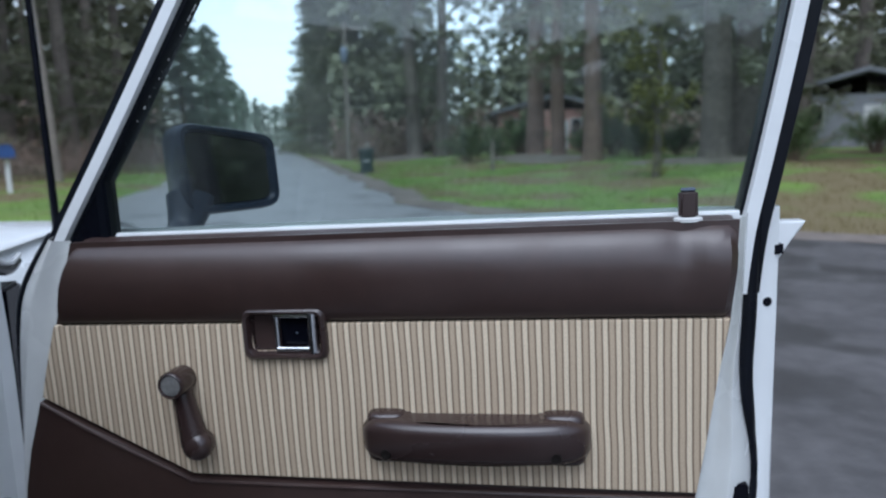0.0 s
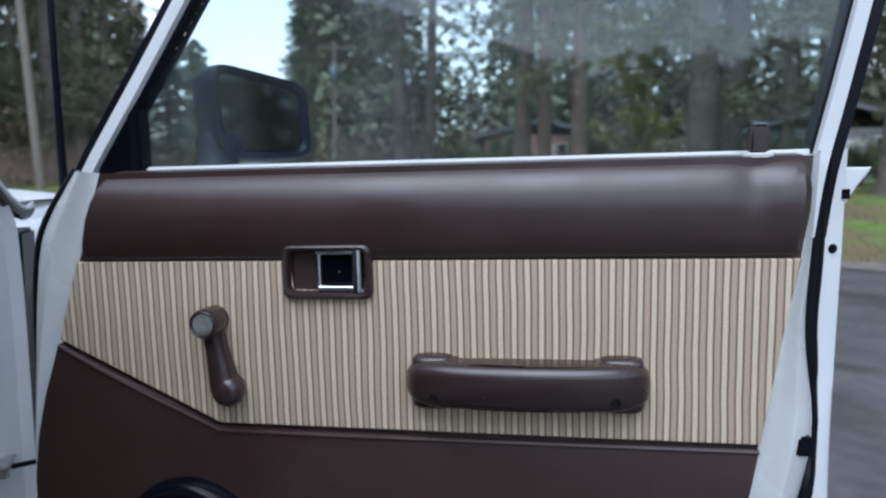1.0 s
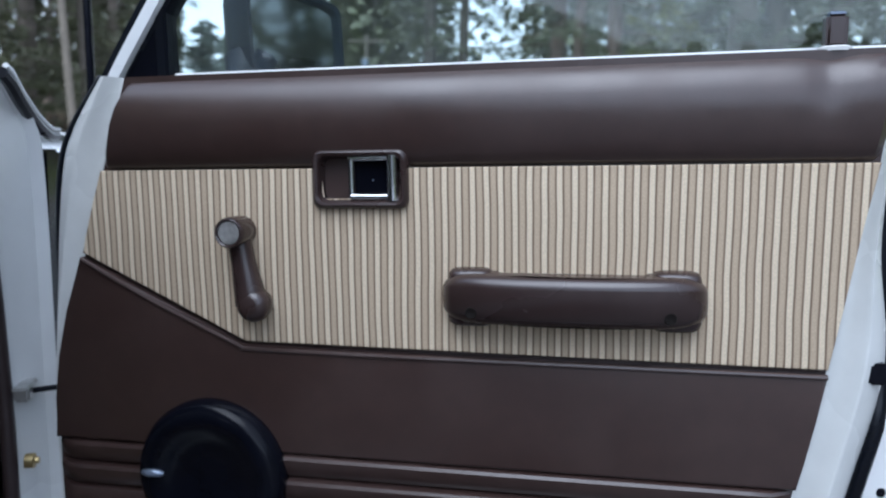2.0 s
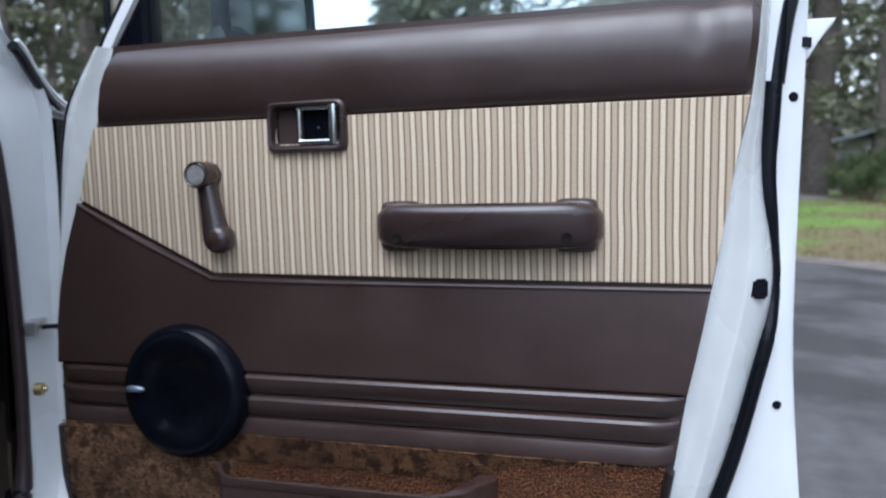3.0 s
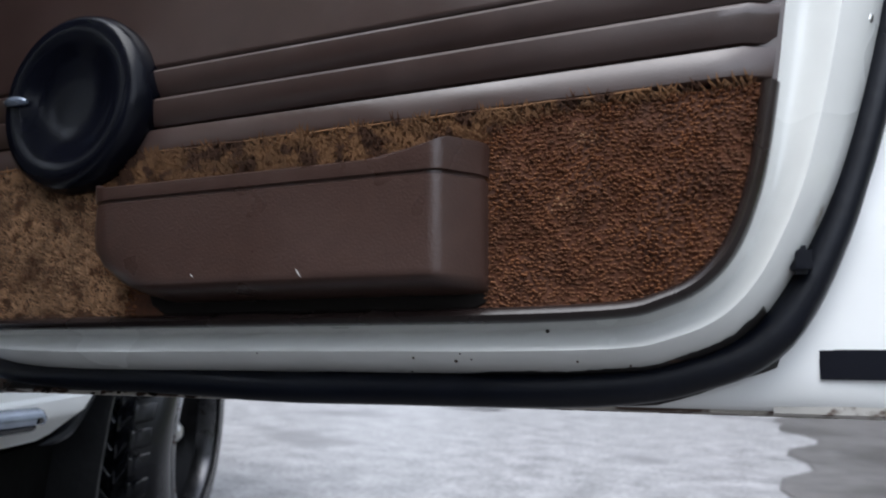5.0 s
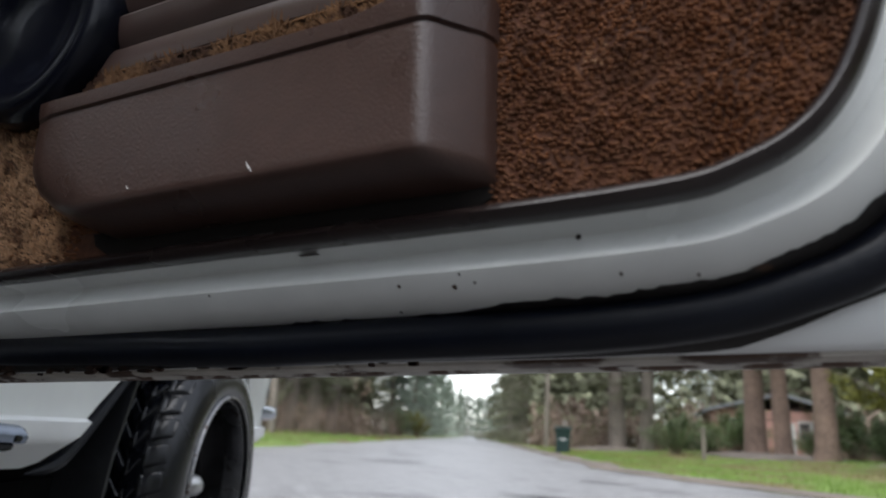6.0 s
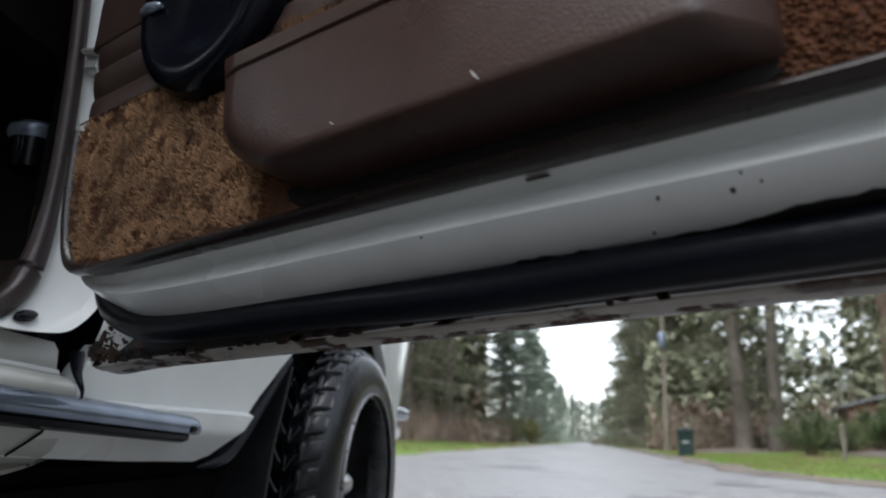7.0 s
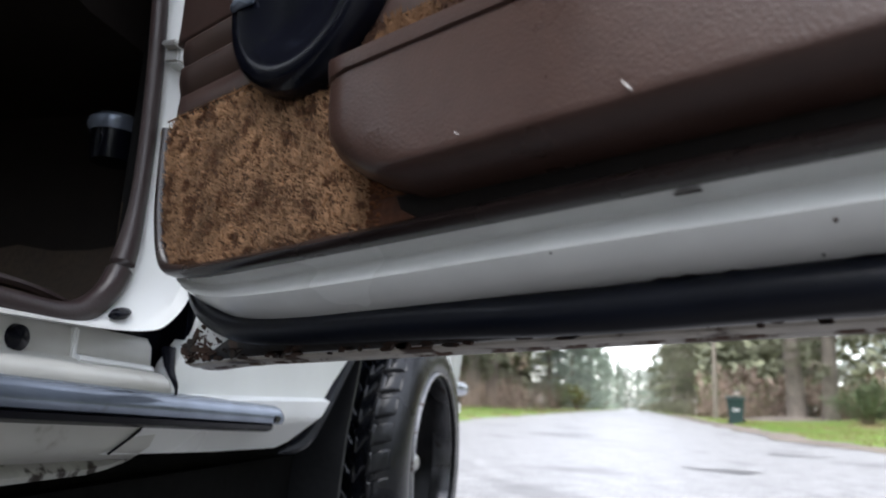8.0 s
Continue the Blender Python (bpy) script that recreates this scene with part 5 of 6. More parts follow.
def wheel(r_out, s, radius):
    """Road wheel: tyre with a block tread, deep black steel rim with a bright lip, hub."""
    c = (0, s, radius)
    w = .172
    x0 = r_out
    prof = [(.188, x0 - .022), (.192, x0 - .006), (.205, x0 - .001), (.228, x0), (.248, x0 - .004), (.262, x0 - .011), (.272, x0 - .021), (.280, x0 - .045), (.282, x0 - .086), (.280, x0 - w + .045), (.274, x0 - w + .022), (.25, x0 - w + .004), (.22, x0 - w), (.188, x0 - w + .02)]
    tyre_bm = turned(prof, 96, c, axis="x")
    whl = part("wheel", turned([(.188, x0 - .020), (.1905, x0 - .004), (.1865, x0 - .002), (.184, x0 - .008), (.1785, x0 - .024), (.1735, x0 - .075), (.150, x0 - .100), (.110, x0 - .108), (.060, x0 - .096), (.045, x0 - .085), (.0001, x0 - .085)], 64, c, axis="x"), RIM, car, "deep black steel wheel")
    part("tyre", tyre_bm, TYRE, whl, "worn black tyre with a block tread")
    part("rim_lip", turned([(.1865, x0 + .0005), (.1905, x0 + .0008), (.1925, x0 - .002), (.1925, x0 - .006), (.188, x0 - .009), (.1815, x0 - .010)], 64, c, axis="x"), RIM_EDGE, whl, "bright worn rim lip")
    part("rim_barrel", turned([(.1815, x0 - .010), (.1780, x0 - .022), (.1762, x0 - .045), (.1745, x0 - .070)], 64, c, axis="x"), RIM_BARREL, whl, "dark polished inside of the rim")
    part("hub", turned([(.0001, x0 - .040), (.012, x0 - .042), (.020, x0 - .050), (.026, x0 - .070), (.034, x0 - .090)], 28, c, axis="x"), STEEL, whl, "zinc hub cap")
    for k in range(4):
        a = radians(45 + 90 * k)
        part("wheel_nut", turned([(.0001, -.0), (.007, -.0), (.009, -.006), (.009, -.016)], 6, (x0 - .080, s + .052 * math.cos(a), radius + .052 * math.sin(a)), axis="x"), STEEL, whl)
    # tread: angled shoulder blocks and centre blocks over a crowned carcass
    verts, faces = [], []
    n, mid = 36, x0 - w / 2
    def crown(x):
        k = abs(x - mid) / (w / 2 - .020)
        return .2890 - .0035 * k ** 2 - .0150 * k ** 7
    for i in range(n):
        a0 = 2 * math.pi * i / n
        for lo, hi, skew, gap in ((x0 - .020, x0 - .056, .12, .78), (x0 - .061, x0 - .084, .35, .70), (x0 - .089, x0 - .112, -.35, .70), (x0 - .117, x0 - .152, -.12, .78)):
            k, da, m = len(verts), 2 * math.pi / n * gap, 6
            for q in range(m):
                x, off = lo + (hi - lo) * q / (m - 1), skew * 4 * math.pi / n * q / (m - 1)
                for t, rr in ((0, crown(x) - .012), (.04, crown(x) - .0012), (.16, crown(x)), (.84, crown(x)), (.96, crown(x) - .0012), (1, crown(x) - .012)):
                    a = a0 + off + t * da
                    verts.append((x, s + rr * math.cos(a), radius + rr * math.sin(a)))
            for q in range(m - 1):
                faces += [(k + 6 * q + e, k + 6 * q + e + 1, k + 6 * q + e + 7, k + 6 * q + e + 6) for e in range(5)]
            faces += [tuple(k + e for e in range(6)), tuple(k + 6 * (m - 1) + e for e in range(5, -1, -1))]
    raw("tread", verts, faces, TYRE, whl, smooth=True)["kind"] = "stuff"


wheel(-.015, 1.0, .285)
wheel_back = [(-.10, -1.5), (-1.36, 1.0), (-1.36, -1.5)]
for r, s in wheel_back:
    wheel(r, s, .285)


# ---- trees and street things ----
def spray(rnd, verts, faces, base, tip, count, size, droop):
    """Foliage along a bough: small leaf clumps hanging from it."""
    d = tip - base
    for _ in range(count):
        t = rnd.uniform(.12, 1.0)
        p = base + d * t + Vector((rnd.gauss(0, .12), rnd.gauss(0, .12), rnd.uniform(-droop, .08))) * (1.1 - .4 * t)
        a, tilt = rnd.uniform(0, 6.28), rnd.uniform(-.5, .5)
        s = size * rnd.uniform(.6, 1.5)
        e = Vector((math.cos(a), math.sin(a), tilt - .4)).normalized() * s
        f = Vector((-math.sin(a) * .4, math.cos(a) * .4, rnd.uniform(-.5, .3))) * s * .55
        k = len(verts)
        verts += [p - e * .45 + f * .55, p - e * .45 - f * .55, p + e]
        faces.append((k, k + 1, k + 2))


def fir(name, seed, tall, girth, bare, spread, clumps, size, bark, needles, label):
    """A conifer: tapered trunk with root flare, dead stubs, drooping boughs."""
    rnd = random.Random(seed)
    tree = thing(name, pose(0, 0, 0), label, "tree")
    pts, rad = [], []
    for k in range(11):
        h = tall * k / 10
        pts.append((.12 * math.sin(h * .25 + seed), .12 * math.cos(h * .2 + seed), h - (.3 if k == 0 else 0)))
        rad.append(girth * (1 - k / 10.3) * (1.35 if k == 0 else 1.0))
    pts.insert(1, (pts[0][0], pts[0][1], .5))
    rad.insert(1, girth * 1.05)
    bm = tube(pts, rad, 14)
    for v in bm.verts:
        v.co += Vector((noise.noise(v.co * 3 + Vector((seed, 0, 0))), noise.noise(v.co * 3 + Vector((0, seed, 0))), 0)) * girth * .25
    limbs = []
    verts, faces = [], []
    n = int(clumps)
    h = bare
    while h < tall * .98:
        left = (tall - h) / tall
        reach = spread * (.25 + left) * rnd.uniform(.65, 1.15)
        a = rnd.uniform(0, 6.28)
        base = Vector((.12 * math.sin(h * .25 + seed), .12 * math.cos(h * .2 + seed), h))
        tip = base + Vector((math.cos(a) * reach, math.sin(a) * reach, -reach * rnd.uniform(.05, .4)))
        limbs.append((base, tip))
        high = h > 13
        spray(rnd, verts, faces, base, tip, int(n * (.8 if high else 2.95)), size * (1.15 if high else .57), .38)
        h += tall * .011 * rnd.uniform(.6, 1.4)
    for base, tip in limbs[::2]:
        tube([base, (base + tip) / 2 + Vector((0, 0, .05)), tip], [.045, .03, .01], 4, bm=bm)
    for _ in range(10):
        z = rnd.uniform(1.2, max(bare, 2.5))
        a = rnd.uniform(0, 6.28)
        tube([(0, 0, z), (math.cos(a) * girth * 2.6, math.sin(a) * girth * 2.6, z + rnd.uniform(-.2, .3))], [.025, .008], 4, bm=bm)
    part("trunk", bm, bark, tree)
    raw("crown", verts, faces, needles, tree)
    return tree


def shrub(name, seed, wide, tall, count, size, mat, label, twigs=14):
    rnd = random.Random(seed)
    ob = thing(name, pose(0, 0, 0), label, "shrub")
    bm = bmesh.new()
    verts, faces = [], []
    ends = []
    for _ in range(twigs):
        a, out = rnd.uniform(0, 6.28), wide * rnd.uniform(.15, .95)
        tip = Vector((math.cos(a) * out, math.sin(a) * out, tall * (1 - .55 * (out / wide) ** 2) * rnd.uniform(.75, 1.05)))
        mid = Vector((tip.x * .35, tip.y * .35, tip.z * .55))
        tube([(tip.x * .05, tip.y * .05, -.15), mid, tip], [.03, .02, .006], 5, bm=bm)
        ends.append((mid, tip))
    part("stem", bm, TWIG, ob)
    for mid, tip in ends:
        spray(rnd, verts, faces, mid * .7, tip, count * 2, size * .8, .3)
    raw("foliage", verts, faces, mat, ob)["kind"] = "stuff"
    return ob


def thicket(name, seed, wide, tall, count, label):
    """Bare winter brush: many thin forked twigs."""
    rnd = random.Random(seed)
    ob = thing(name, pose(0, 0, 0), label, "brush")
    verts, faces = [], []
    def grow(p, d, w, length, depth):
        for _ in range(3):
            q = p + d * length * rnd.uniform(.6, 1.2)
            side = Vector((rnd.uniform(-1, 1), rnd.uniform(-1, 1), 0)).normalized() * w
            k = len(verts)
            verts.extend([p - side, p + side, q + side * .7, q - side * .7])
            faces.append((k, k + 1, k + 2, k + 3))
            if depth and rnd.random() < .85:
                fork = (d * .6 + Vector((rnd.gauss(0, .8), rnd.gauss(0, .8), rnd.gauss(0, .4)))).normalized()
                grow(q, fork, w * .65, length * .68, depth - 1)
            p, w = q, w * .75
            d = (d + Vector((rnd.gauss(0, .3), rnd.gauss(0, .3), rnd.gauss(0, .12)))).normalized()

    for _ in range(count):
        grow(Vector((rnd.gauss(0, wide * .4), rnd.gauss(0, wide * .3), -.1)), Vector((rnd.gauss(0, .6), rnd.gauss(0, .6), 1)).normalized(), .013, tall * .17, 3)
    raw("branchwork", verts, faces, TWIG, ob)["kind"] = "stuff"
    return ob


def put(ob, azimuth, distance, turn=0.0, scale=1.0, first=False):
    """Stand a thing at an azimuth (degrees from +y, to the right) and a distance from the door."""
    a = radians(azimuth)
    p = Vector((.6 + distance * math.sin(a), -.7 + distance * math.cos(a), 0))
    z = height(p.dot(road_f), p.dot(road_r)) - .05
    m = pose(p.x, p.y, z, 0, 0, turn)
    if first:
        ob.matrix_world = m @ Matrix.Scale(scale, 4)
        return ob
    c = copy_thing(ob, m)
    c.scale = (scale,) * 3
    return c


TREE_LABEL = "tall fir with dark drooping boughs and a bare lower trunk"
fir_a = fir("fir_tree", 1, 26, .36, 2.5, 3.8, 70, .32, BARK, NEEDLE, TREE_LABEL)
fir_b = fir("fir_tree", 2, 30, .42, 4.0, 4.0, 64, .34, BARK, NEEDLE, TREE_LABEL)
fir_c = fir("fir_tree", 3, 22, .28, .4, 3.8, 130, .30, BARK, NEEDLE, "bushy fir with dark boughs down to the ground")
fir_red = fir("cedar_tree", 4, 27, .40, 4.5, 3.6, 55, .32, BARK_RED, NEEDLE, "tall cedar with reddish bark and a bare lower trunk")
fir_far = fir("distant_fir", 5, 24, .30, .3, 4.6, 120, .50, BARK, NEEDLE_FAR, "distant fir, haze painted into its pale needles")
fir_back = fir("fir_tree", 9, 24, .32, 1.0, 4.2, 26, .75, BARK, NEEDLE, TREE_LABEL)
for ob in (fir_a, fir_b, fir_c, fir_red, fir_far, fir_back):
    ob["group"] = "trees along the road"
rnd = random.Random(21)
# big trunks on the right-hand verge
put(fir_b, 10.9, 24, 20, 1.15, True)
put(fir_a, 13.2, 25.5, 80, 1.35, True)
put(fir_red, -2.2, 34, 0, 1.1, True)
for azi, dist, turn, sc, kind in ((-0.6, 32, 50, .85, fir_red), (1.9, 27, 120, .9, fir_red), (-12.4, 44, 10, 1.15, fir_b), (-10.0, 43, 90, 1.1, fir_a),
                                  (24.0, 22, 60, 1.1, fir_b), (17.0, 40, 0, 1.0, fir_a), (20.5, 46, 130, 1.1, fir_b), (29, 26, 44, 1.0, fir_a)):
    put(kind, azi, dist, turn, sc)
# bushy firs that close the right side
put(fir_c, -17.0, 62, 0, 1.1, True)
for azi, dist, sc in ((-18.6, 75, 1.25), (-15.4, 66, 1.0), (-13.0, 60, 1.05), (-3.2, 66, 1.0), (3.0, 62, 1.0), (8.5, 64, 1.0), (13, 66, 1.0), (17.5, 60, 1.0), (0.2, 74, 1.2), (22.5, 60, 1.0), (27, 55, 1.1), (32, 50, 1.1), (-19.6, 100, 1.3)):
    put(fir_c, azi, dist, rnd.uniform(0, 360), sc)
# a clearing between the trunks, its haze painted by the paler firs
CLEARING = ((-10.2, 96, .62), (-9.0, 110, .75), (-7.7, 92, .55), (-6.4, 104, .66), (-5.2, 98, .62))
# rows that frame the road as it runs away
def beside(kind, s, r, scale, first=False):
    p = on_road(s, r)
    m = pose(p.x, p.y, height(s, r) - .05, 0, 0, rnd.uniform(0, 360))
    if first:
        kind.matrix_world = m @ Matrix.Scale(scale, 4)
        return kind
    c = copy_thing(kind, m)
    c.scale = (scale * rnd.uniform(.95, 1.1) * (1.5 if scale < .7 else 1.1),) * 2 + (scale,)
    return c


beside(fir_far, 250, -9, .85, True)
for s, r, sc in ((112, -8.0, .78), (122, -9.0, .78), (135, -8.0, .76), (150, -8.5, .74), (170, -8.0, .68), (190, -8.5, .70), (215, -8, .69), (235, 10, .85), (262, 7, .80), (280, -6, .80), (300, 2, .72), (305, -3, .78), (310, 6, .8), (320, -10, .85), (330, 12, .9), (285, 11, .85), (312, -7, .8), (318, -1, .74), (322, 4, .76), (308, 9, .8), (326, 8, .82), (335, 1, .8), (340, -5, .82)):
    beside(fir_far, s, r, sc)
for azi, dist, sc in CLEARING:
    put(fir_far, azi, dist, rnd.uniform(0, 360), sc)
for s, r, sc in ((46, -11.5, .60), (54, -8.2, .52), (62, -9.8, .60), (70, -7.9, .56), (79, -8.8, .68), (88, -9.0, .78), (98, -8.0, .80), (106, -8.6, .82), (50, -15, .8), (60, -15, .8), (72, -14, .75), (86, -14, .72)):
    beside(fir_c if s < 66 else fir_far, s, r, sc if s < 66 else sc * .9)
for s, r, sc in ((66, 8.5, 1.25), (76, 7.4, 1.2), (86, 8.2, 1.3), (96, 7.2, 1.25), (106, 7.6, 1.3), (118, 7.4, 1.3), (130, 8.0, 1.35), (145, 8.4, 1.35), (92, 13, 1.3), (115, 13, 1.4)):
    beside(fir_c, s, r, sc)
# the left side of the road, nearer
for azi, dist, sc, kind in ((-34.5, 40, .9, fir_a), (-36, 46, 1.0, fir_b), (-38.0, 36, 1.0, fir_a), (-41.5, 38, 1.0, fir_b), (-44, 34, 1.0, fir_c), (-47, 32, 1.0, fir_a),
                            (-35.5, 60, 1.1, fir_c), (-39.5, 56, 1.1, fir_c), (-43, 54, 1.1, fir_c), (-33.2, 66, .9, fir_c), (-50, 44, 1.1, fir_c)):
    put(kind, azi, dist, rnd.uniform(0, 360), sc)
# woods out of view behind and beside the camera, heights set to shape light
for k in range(26):
    azi = 40 + 265 * k / 25 + rnd.uniform(-4, 4)
    dist = rnd.uniform(20, 34) if 60 < azi < 290 else rnd.uniform(26, 40)
    # trees kept low on this side to let sky light onto the door
    open_side = 128 < azi < 206
    put(fir_back, azi, dist + (18 if open_side else 0), rnd.uniform(0, 360), rnd.uniform(.75, 1.05) * (.42 if open_side else 1), k == 0)


def far_woods():
    """The woods behind the nearest trees, right round the place."""
    r = random.Random(5)
    verts, faces = [], []
    for _ in range(130000):
        pick = r.random()
        azi = r.uniform(-18.5, 45) if pick < .40 else r.uniform(-62, -31.5) if pick < .56 else r.uniform(45, 298)
        dist = r.uniform(52, 90)
        a = radians(azi)
        if pick < .56:
            z = 1.5 + 6 * r.random() if r.random() < .42 else 20 * r.random()
            if z > 2 and -10.3 < azi < -4.6 and r.random() < .8:
                continue
            if z > 3 and noise.noise(Vector((azi * .45, z * .25, 2))) < -.40:
                continue
        else:
            z = r.uniform(0, 14) if r.random() < .75 else r.uniform(10, 24)
            # unseen side lowered the same way, for sky light on the door
            z *= .4 if 128 < azi < 206 else 1
        p = Vector((dist * math.sin(a), dist * math.cos(a), z))
        s = r.uniform(.22, .6) if pick < .56 else r.uniform(.6, 1.3)
        b = r.uniform(0, 6.28)
        e, f = Vector((math.cos(b), math.sin(b), -.5)) * s, Vector((-math.sin(b) * .5, math.cos(b) * .5, .5)) * s
        k = len(verts)
        verts += [p - e, p + f, p + e, p - f]
        faces.append((k, k + 1, k + 2, k + 3))
    low, lf = [], []
    for _ in range(60000):
        azi = r.uniform(-18.5, 45) if r.random() < .7 else r.uniform(-62, -31.5)
        a, dist = radians(azi), r.uniform(47, 62)
        z = r.uniform(0, 4.2) * r.random() ** .5
        if -2.6 < azi < 1.6 and dist < 52 and r.random() < .75:
            continue
        if noise.noise(Vector((azi * .5, z * .7, 7))) < -.12 - .1 * (2 - z):
            continue
        p = Vector((dist * math.sin(a), dist * math.cos(a), z))
        b, s = r.uniform(0, 6.28), r.uniform(.18, .45)
        e, f = Vector((r.gauss(0, .6), r.gauss(0, .6), r.gauss(.2, .6))) * s, Vector((math.cos(b), math.sin(b), r.uniform(-.5, .5))) * s * .32
        k = len(low)
        low += [p - e, p + f, p + e, p - f]
        lf.append((k, k + 1, k + 2, k + 3))
    tagged(raw("undergrowth", low, lf, UNDER), "bare brown undergrowth below the trees", "undergrowth", kind="stuff")
    tagged(raw("far_woods", verts, faces, NEEDLE), "dark fir woods behind the roadside trees", "woods", kind="stuff")


far_woods()

bush = shrub("evergreen_shrub", 31, 1.7, 1.9, 110, .13, LEAF, "rounded evergreen shrub on the lawn", 26)
put(bush, -7.8, 33, 0, 1.0, True)
for azi, dist, sc in ((-5.6, 35, .7), (3.6, 34, 1.2), (5.6, 30, .9), (8.6, 31, .8), (15.6, 30, 1.0), (16.8, 24, .9), (21.8, 31, 1.0), (24.0, 33, 1.1), (-29.3, 58, 1.2), (-3.6, 40, 1.4), (1.3, 41, .8), (26, 24, 1.2)):
    put(bush, azi, dist, rnd.uniform(0, 360), sc)
brush = thicket("bare_brush", 8, 2.2, 3.4, 90, "bare reddish-brown winter brush")
put(brush, -16.6, 46, 0, 1.0, True)
for azi, dist, sc in ((-15.0, 48, 1.0), (-18.0, 52, .9), (-33, 36, .9), (-35.5, 33, .85), (-38, 30, .8), (-41, 28, .8), (-44, 27, .85), (-30.8, 42, .9), (-9.4, 44, .8), (6.5, 38, 1.0), (10, 40, 1.0), (-12.8, 47, .7), (2, 42, 1.0)):
    put(brush, azi, dist, rnd.uniform(0, 360), sc)


def mossy_sapling():
    """Small leaning maple hung with yellow moss."""
    tree = thing("mossy_maple", pose(0, 0, 0), "small crooked maple hung with yellow-green moss", "tree")
    r = random.Random(3)
    bm = bmesh.new()
    main = smooth_path([(0, 0, -.1), (.03, 0, .9), (-.04, .05, 1.8), (.05, 0, 2.7), (-.05, 0, 3.6), (.15, 0, 4.4)], 4)
    tube(main, [.13 - .1 * i / (len(main) - 1) for i in range(len(main))], 8, bm=bm)
    verts, faces = [], []
    for k in range(16):
        b = main[6 + k % 14]
        a = r.uniform(0, 6.28)
        tip = b + Vector((math.cos(a) * r.uniform(.6, 1.7), math.sin(a) * r.uniform(.6, 1.7), r.uniform(-.2, 1.0)))
        tube([b, (b + tip) / 2 + Vector((0, 0, .12)), tip], [.04, .025, .006], 5, bm=bm)
        spray(r, verts, faces, b, tip, 260, .12, .3)
    for p in main[2:]:
        spray(r, verts, faces, Vector(p) - Vector((0, 0, .3)), Vector(p), 90, .10, .2)
    part("trunk", bm, BARK, tree)
    raw("hanging_moss", verts, faces, MOSS, tree, "hanging yellow-green moss")
    return tree


put(mossy_sapling(), 7.0, 18.5, 0, 1.0, True)


def utility_pole(m, tall, lean, with_can, label):
    ob = thing("utility_pole", m, label, "utility pole")
    top = Vector((lean, 0, tall))
    part("pole", tube([(0, 0, -.2), top * .5, top], [.15, .13, .10], 12), POLE, ob)
    if with_can:
        part("crossarm", box(lean * .95 - 1.1, lean * .95 + 1.1, -.06, .06, tall * .95 - .06, tall * .95 + .06, .01), POLE, ob)
    if with_can:
        part("transformer", turned([(.0001, -.45), (.22, -.45), (.24, -.40), (.24, .40), (.20, .46), (.0001, .48)], 18, (0, 0, 0)), DULL, ob, "grey transformer can")
        ob.children[-1].matrix_local = Matrix.Translation((.05, -.36, tall * .76)) @ Matrix.Rotation(radians(90), 4, "X")
        part("bracket", box(-.05, .12, -.2, 0, tall * .76 - .1, tall * .76 + .1, .01), DULL, ob)
    return ob


pole_r = utility_pole(pose(0, 0, 0), 8.6, 0.0, True, "grey wooden utility pole with a transformer can")
put(pole_r, -17.6, 45, 0, 1.0, True)
pole_l = utility_pole(pose(0, 0, 0), 9.0, -.6, False, "leaning weathered wooden utility pole")
put(pole_l, -38.8, 27, 0, 1.0, True)
pole_f = utility_pole(pose(0, 0, 0), 9.0, 0.0, False, "distant wooden utility pole")
put(pole_f, -20.6, 90, 0, 1.0, True)


def wheelie_bin():
    ob = thing("wheelie_bin", pose(0, 0, 0), "dark green wheeled rubbish bin on the verge", "bin")
    rings = [[(sx * w, sy * d, z) for sx, sy in ((-1, -1), (1, -1), (1, 1), (-1, 1))] for z, w, d in ((.04, .20, .22), (.5, .25, .27), (.86, .29, .31), (.90, .31, .33), (.92, .31, .33))]
    bm = loft(rings, close_rings=True)
    bm.faces.new([bm.verts.new(p) for p in rings[0]])
    bmesh.ops.bevel(bm, geom=list(bm.edges), offset=.015, segments=2, affect="EDGES")
    part("body", bm, BIN, ob)
    part("lid", loft([[(x, y, .925 + .055 * (1 - (y / .34) ** 2)) for x in (-.33, -.2, 0, .2, .33)] for y in (-.35, -.2, 0, .2, .34)]), BIN, ob)
    part("handle", tube([(-.28, .36, .92), (.28, .36, .92)], .018, 8), BIN, ob)
    for x in (-.24, .24):
        part("wheel", turned([(.0001, -.03), (.10, -.03), (.12, -.02), (.12, .02), (.10, .03), (.0001, .03)], 20, (x, .24, .10), axis="x"), RUBBER, ob)
    part("label_plate", box(-.12, .12, -.275, -.268, .50, .66, .002), POST, ob, "pale worn label")
    return ob


bin_ob = wheelie_bin()
bin_ob.matrix_world = pose(-7.05, 25.66, height(Vector((-7.05, 25.66, 0)).dot(road_f), Vector((-7.05, 25.66, 0)).dot(road_r)) - .03, 0, 0, 15)


def bag():
    """A tied pale sack on the lid of the bin."""
    ob = thing("rubbish_bag", bin_ob.matrix_world @ Matrix.Translation((.05, 0, .97)), "small grey rubbish bag lying on the bin lid", "bag")
    bm = bmesh.new()
    bmesh.ops.create_icosphere(bm, subdivisions=3, radius=.13)
    for v in bm.verts:
        v.co *= 1 + .18 * noise.noise(v.co * 9)
        v.co.z = v.co.z * .7 + .09
    part("sack", bm, POLE, ob)
    part("knot", tube([(0, 0, .16), (.02, 0, .20), (.04, .02, .24)], [.05, .025, .05], 8), BIN, ob)


bag()


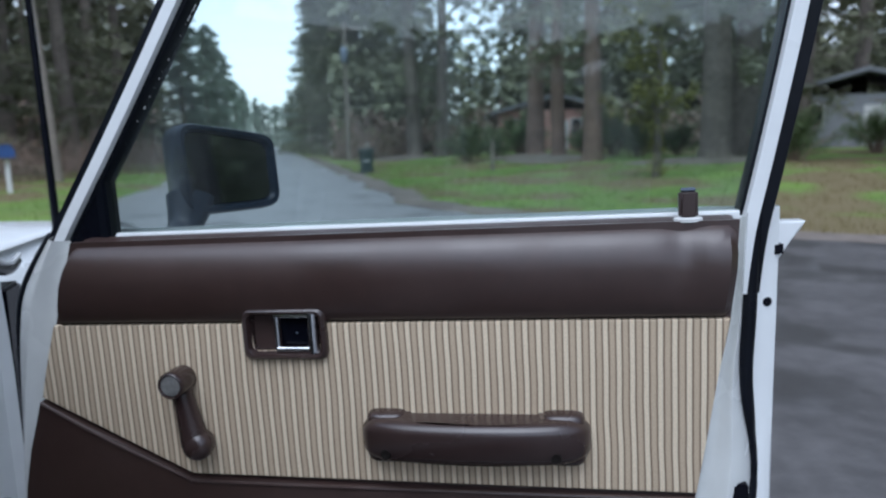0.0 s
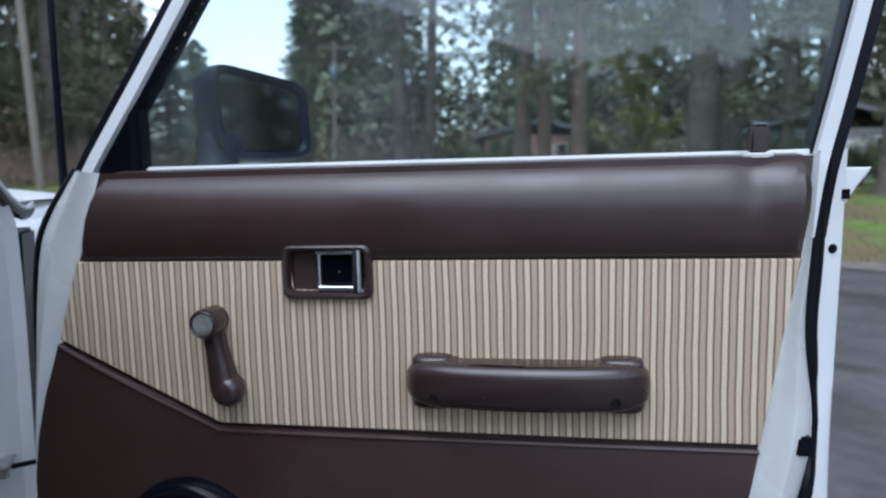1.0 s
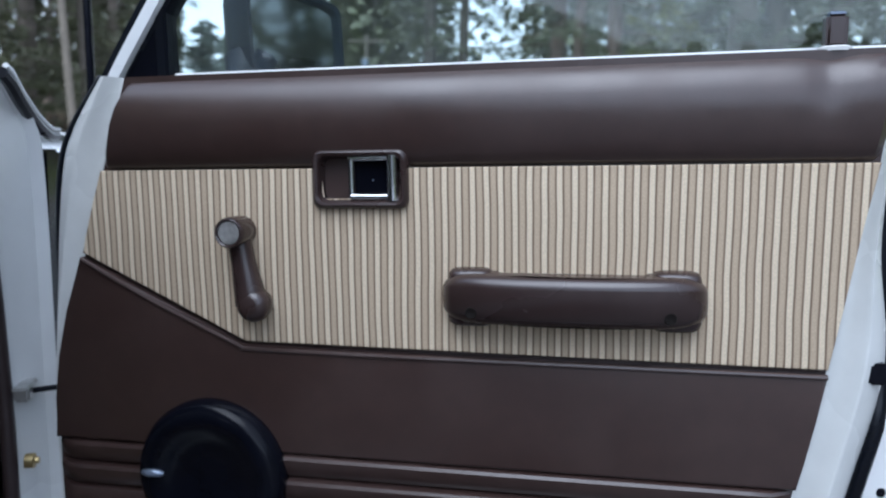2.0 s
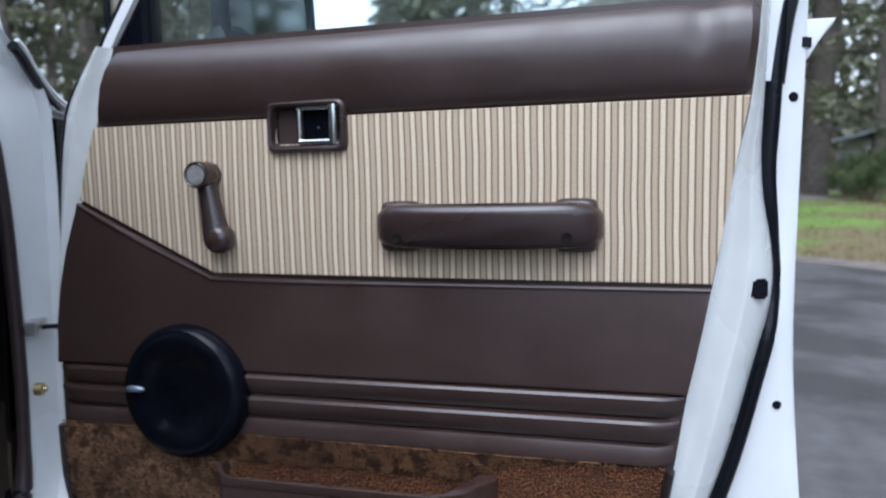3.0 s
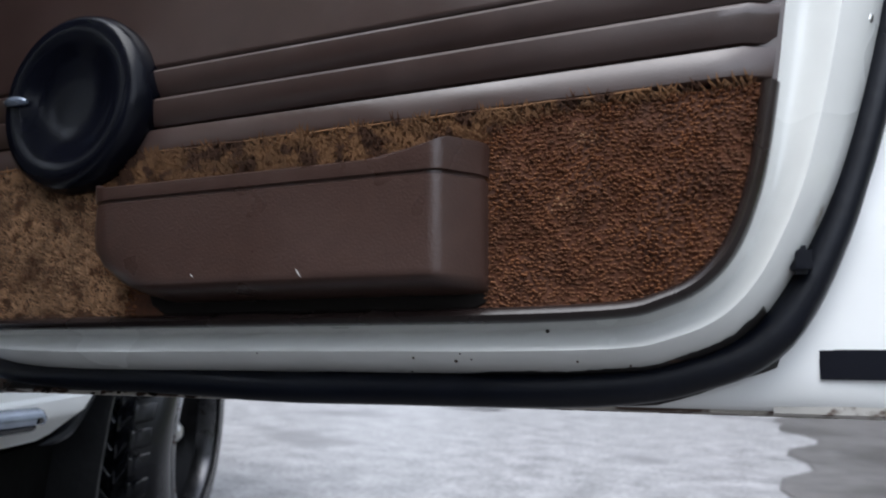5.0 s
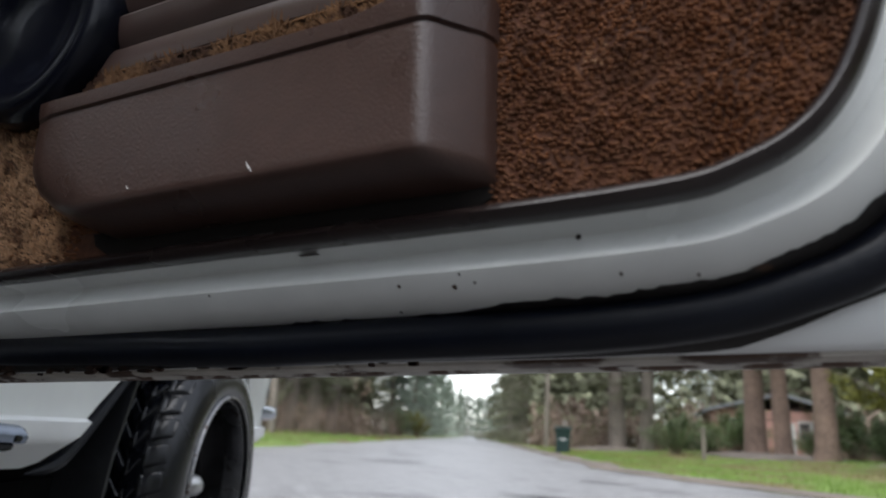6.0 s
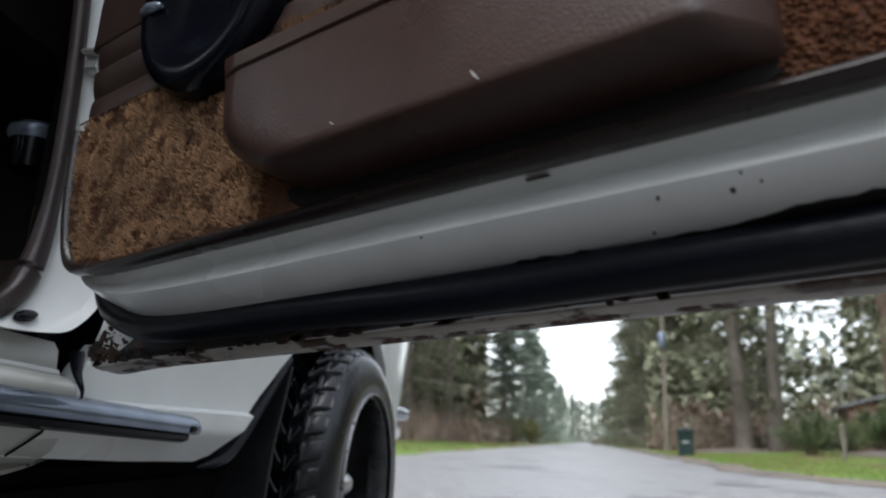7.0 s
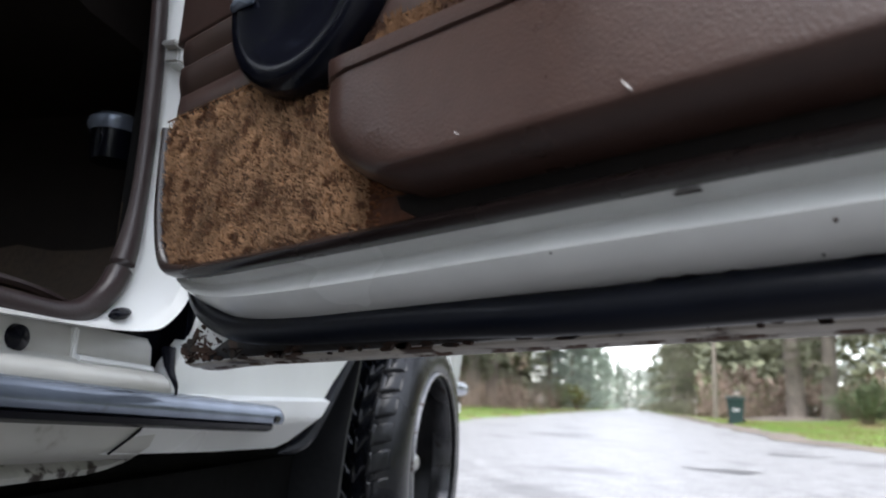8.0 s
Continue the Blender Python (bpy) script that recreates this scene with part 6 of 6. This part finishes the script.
def mailbox():
    ob = thing("mailbox", pose(0, 0, 0), "blue roadside mailbox on a white post", "mailbox")
    part("post", box(-.06, .06, -.06, .06, -.2, .95, .008), POST, ob)
    arch = [(.20 * math.cos(a), .20 * math.sin(a)) for a in [math.pi * k / 12 for k in range(13)]] + [(-.20, -.16), (.20, -.16)]
    bm = bmesh.new()
    f = bm.faces.new([bm.verts.new((x, -.28, 1.13 + z)) for x, z in arch])
    g = bmesh.ops.extrude_face_region(bm, geom=[f])
    for v in g["geom"]:
        if isinstance(v, bmesh.types.BMVert):
            v.co.y += .56
    part("box", bm, BLUE, ob)
    part("roof_board", box(-.27, .27, -.33, .33, 1.33, 1.36, .005), POLE, ob)
    part("flag", box(.20, .212, -.1, .0, 1.15, 1.30, .002), SIDING_RED, ob)
    return ob


box_far = mailbox()
box_far["label"] = "pale roadside mailbox on a post, far up the verge"
for ch in box_far.children:
    ch.data.materials[0] = POST
put(box_far, -19.0, 60, 20, .9, True)
yellow = shrub("yellow_shrub", 77, 1.3, 2.6, 150, .12, MOSS, "yellow-green shrub beside the road", 20)
put(yellow, -27.9, 62, 0, 1.0, True)
put(mailbox(), -41.9, 21.5, 40, 1.0, True)


def house(name, m, wide, deep, tall, wall_mat, label):
    ob = thing(name, m, label, "house")
    part("wall", box(-wide / 2, wide / 2, 0, deep, -.3, tall, .02), wall_mat, ob)
    peak, ov = tall + wide * .14, .6
    roof = []
    for y in (-ov, deep + ov):
        roof.append([(-wide / 2 - ov, y, tall - .15), (0, y, peak), (wide / 2 + ov, y, tall - .15), (wide / 2 + ov, y, tall - .33), (0, y, peak - .2), (-wide / 2 - ov, y, tall - .33)])
    bm = loft(roof, close_rings=True)
    for r in roof:
        bm.faces.new([bm.verts.new(p) for p in r])
    bmesh.ops.remove_doubles(bm, verts=bm.verts, dist=1e-4)
    part("roof", bm, ROOF, ob, smooth=False)
    for x in (-wide * .28, wide * .22):
        win = part("window", box(x - .75, x + .75, -.06, .02, 1.0, 2.2, .01), POST, ob)
        for dx in (-.36, .36):
            part("pane", box(x + dx - .31, x + dx + .31, -.075, -.055, 1.07, 2.13), PANE, win)
    part("door", box(-.1, .85, -.05, .02, 0, 2.05, .01), POST, ob)
    return ob


put(house("house", pose(0, 0, 0), 9, 8, 2.6, SIDING, "low pale house with a grey shingle roof"), 21.0, 40, -20, 1.0, True)
put(house("house", pose(0, 0, 0), 8, 7, 2.8, SIDING_RED, "low brick-red house among the trees"), -0.8, 50, 10, 1.0, True)


def soil_mound(azimuth, distance, wide):
    """Bare brown litter heaped round the foot of a trunk."""
    rings = []
    for k, h in ((.02, .22), (.3, .20), (.6, .13), (.85, .05), (1.0, -.06)):
        rings.append([(wide * k * math.cos(a) * (1 + .12 * math.sin(3 * a)), wide * .8 * k * math.sin(a), h) for a in [2 * math.pi * j / 24 for j in range(24)]])
    ob = thing("litter_mound", pose(0, 0, 0), "brown needle litter round the trunks", "litter")
    part("litter", loft(rings, close_rings=True), SOIL, ob)
    put(ob, azimuth, distance, 0, 1.0, True)


for azi, dist, wide in ((-2.2, 34, 2.6), (0.4, 30, 2.8), (11.5, 24.5, 3.0), (-12.2, 44, 3.0)):
    soil_mound(azi, dist, wide)


def stump_post():
    ob = thing("post", pose(0, 0, 0), "short dark wooden post on the lawn", "post")
    part("shaft", tube([(0, 0, -.1), (.01, 0, .55), (0, 0, 1.05)], [.07, .065, .06], 10), BARK, ob)
    part("cap", tube([(0, 0, 1.05), (0, 0, 1.09)], [.075, .06], 10), POLE, ob)
    return ob


put(stump_post(), -5.9, 25, 0, 1.0, True)


def road_patches():
    """Dark depressions and cracks in the asphalt."""
    r = random.Random(9)
    for s, q, w, d in ((9.5, -.6, .9, .22), (11.8, .55, .5, .16), (8.0, 2.0, .6, .2), (6.2, 3.4, 1.1, .25), (4.6, 4.4, 1.6, .12), (3.8, 5.6, 1.4, .10), (5.2, 1.0, .5, .15), (14, -.9, .8, .2), (7.0, 4.6, 1.2, .14)):
        ring = []
        for k in range(18):
            a = 2 * math.pi * k / 18
            j = 1 + .3 * math.sin(3 * a + s) + r.uniform(-.15, .15)
            ring.append(on_road(s + d * math.sin(a) * j, q + w * .5 * math.cos(a) * j, .004))
        bm = bmesh.new()
        bm.faces.new([bm.verts.new(p) for p in ring])
        tagged(part("road_patch", bm, CRACK), "dark damp hollow in the asphalt", "patch", kind="structure")


road_patches()


def grass():
    r = random.Random(6)
    verts, faces = [], []
    def tuft(s, q, n):
        for _ in range(n):
            p = on_road(s + r.gauss(0, .05), q + r.gauss(0, .05), 0)
            z = height(s, q)
            h, a = r.uniform(.04, .11), r.uniform(0, 6.28)
            side = Vector((math.cos(a), math.sin(a), 0)) * .006
            k = len(verts)
            tip = p + Vector((r.gauss(0, .03), r.gauss(0, .03), z + h))
            p = p + Vector((0, 0, z - .01))
            verts.extend([p - side, p + side, tip])
            faces.append((k, k + 1, k + 2))
    for _ in range(15000):
        s = r.uniform(4, 36)
        e = right_edge(s) + .5
        tuft(s, e + r.random() ** 1.4 * 13, 3)
    for _ in range(3500):
        s = r.uniform(12, 40)
        tuft(s, left_edge(s) - .2 - r.random() * 5, 3)
    tagged(raw("grass", verts, faces, BLADES), "short bright green mossy grass", "grass", kind="stuff")


grass()
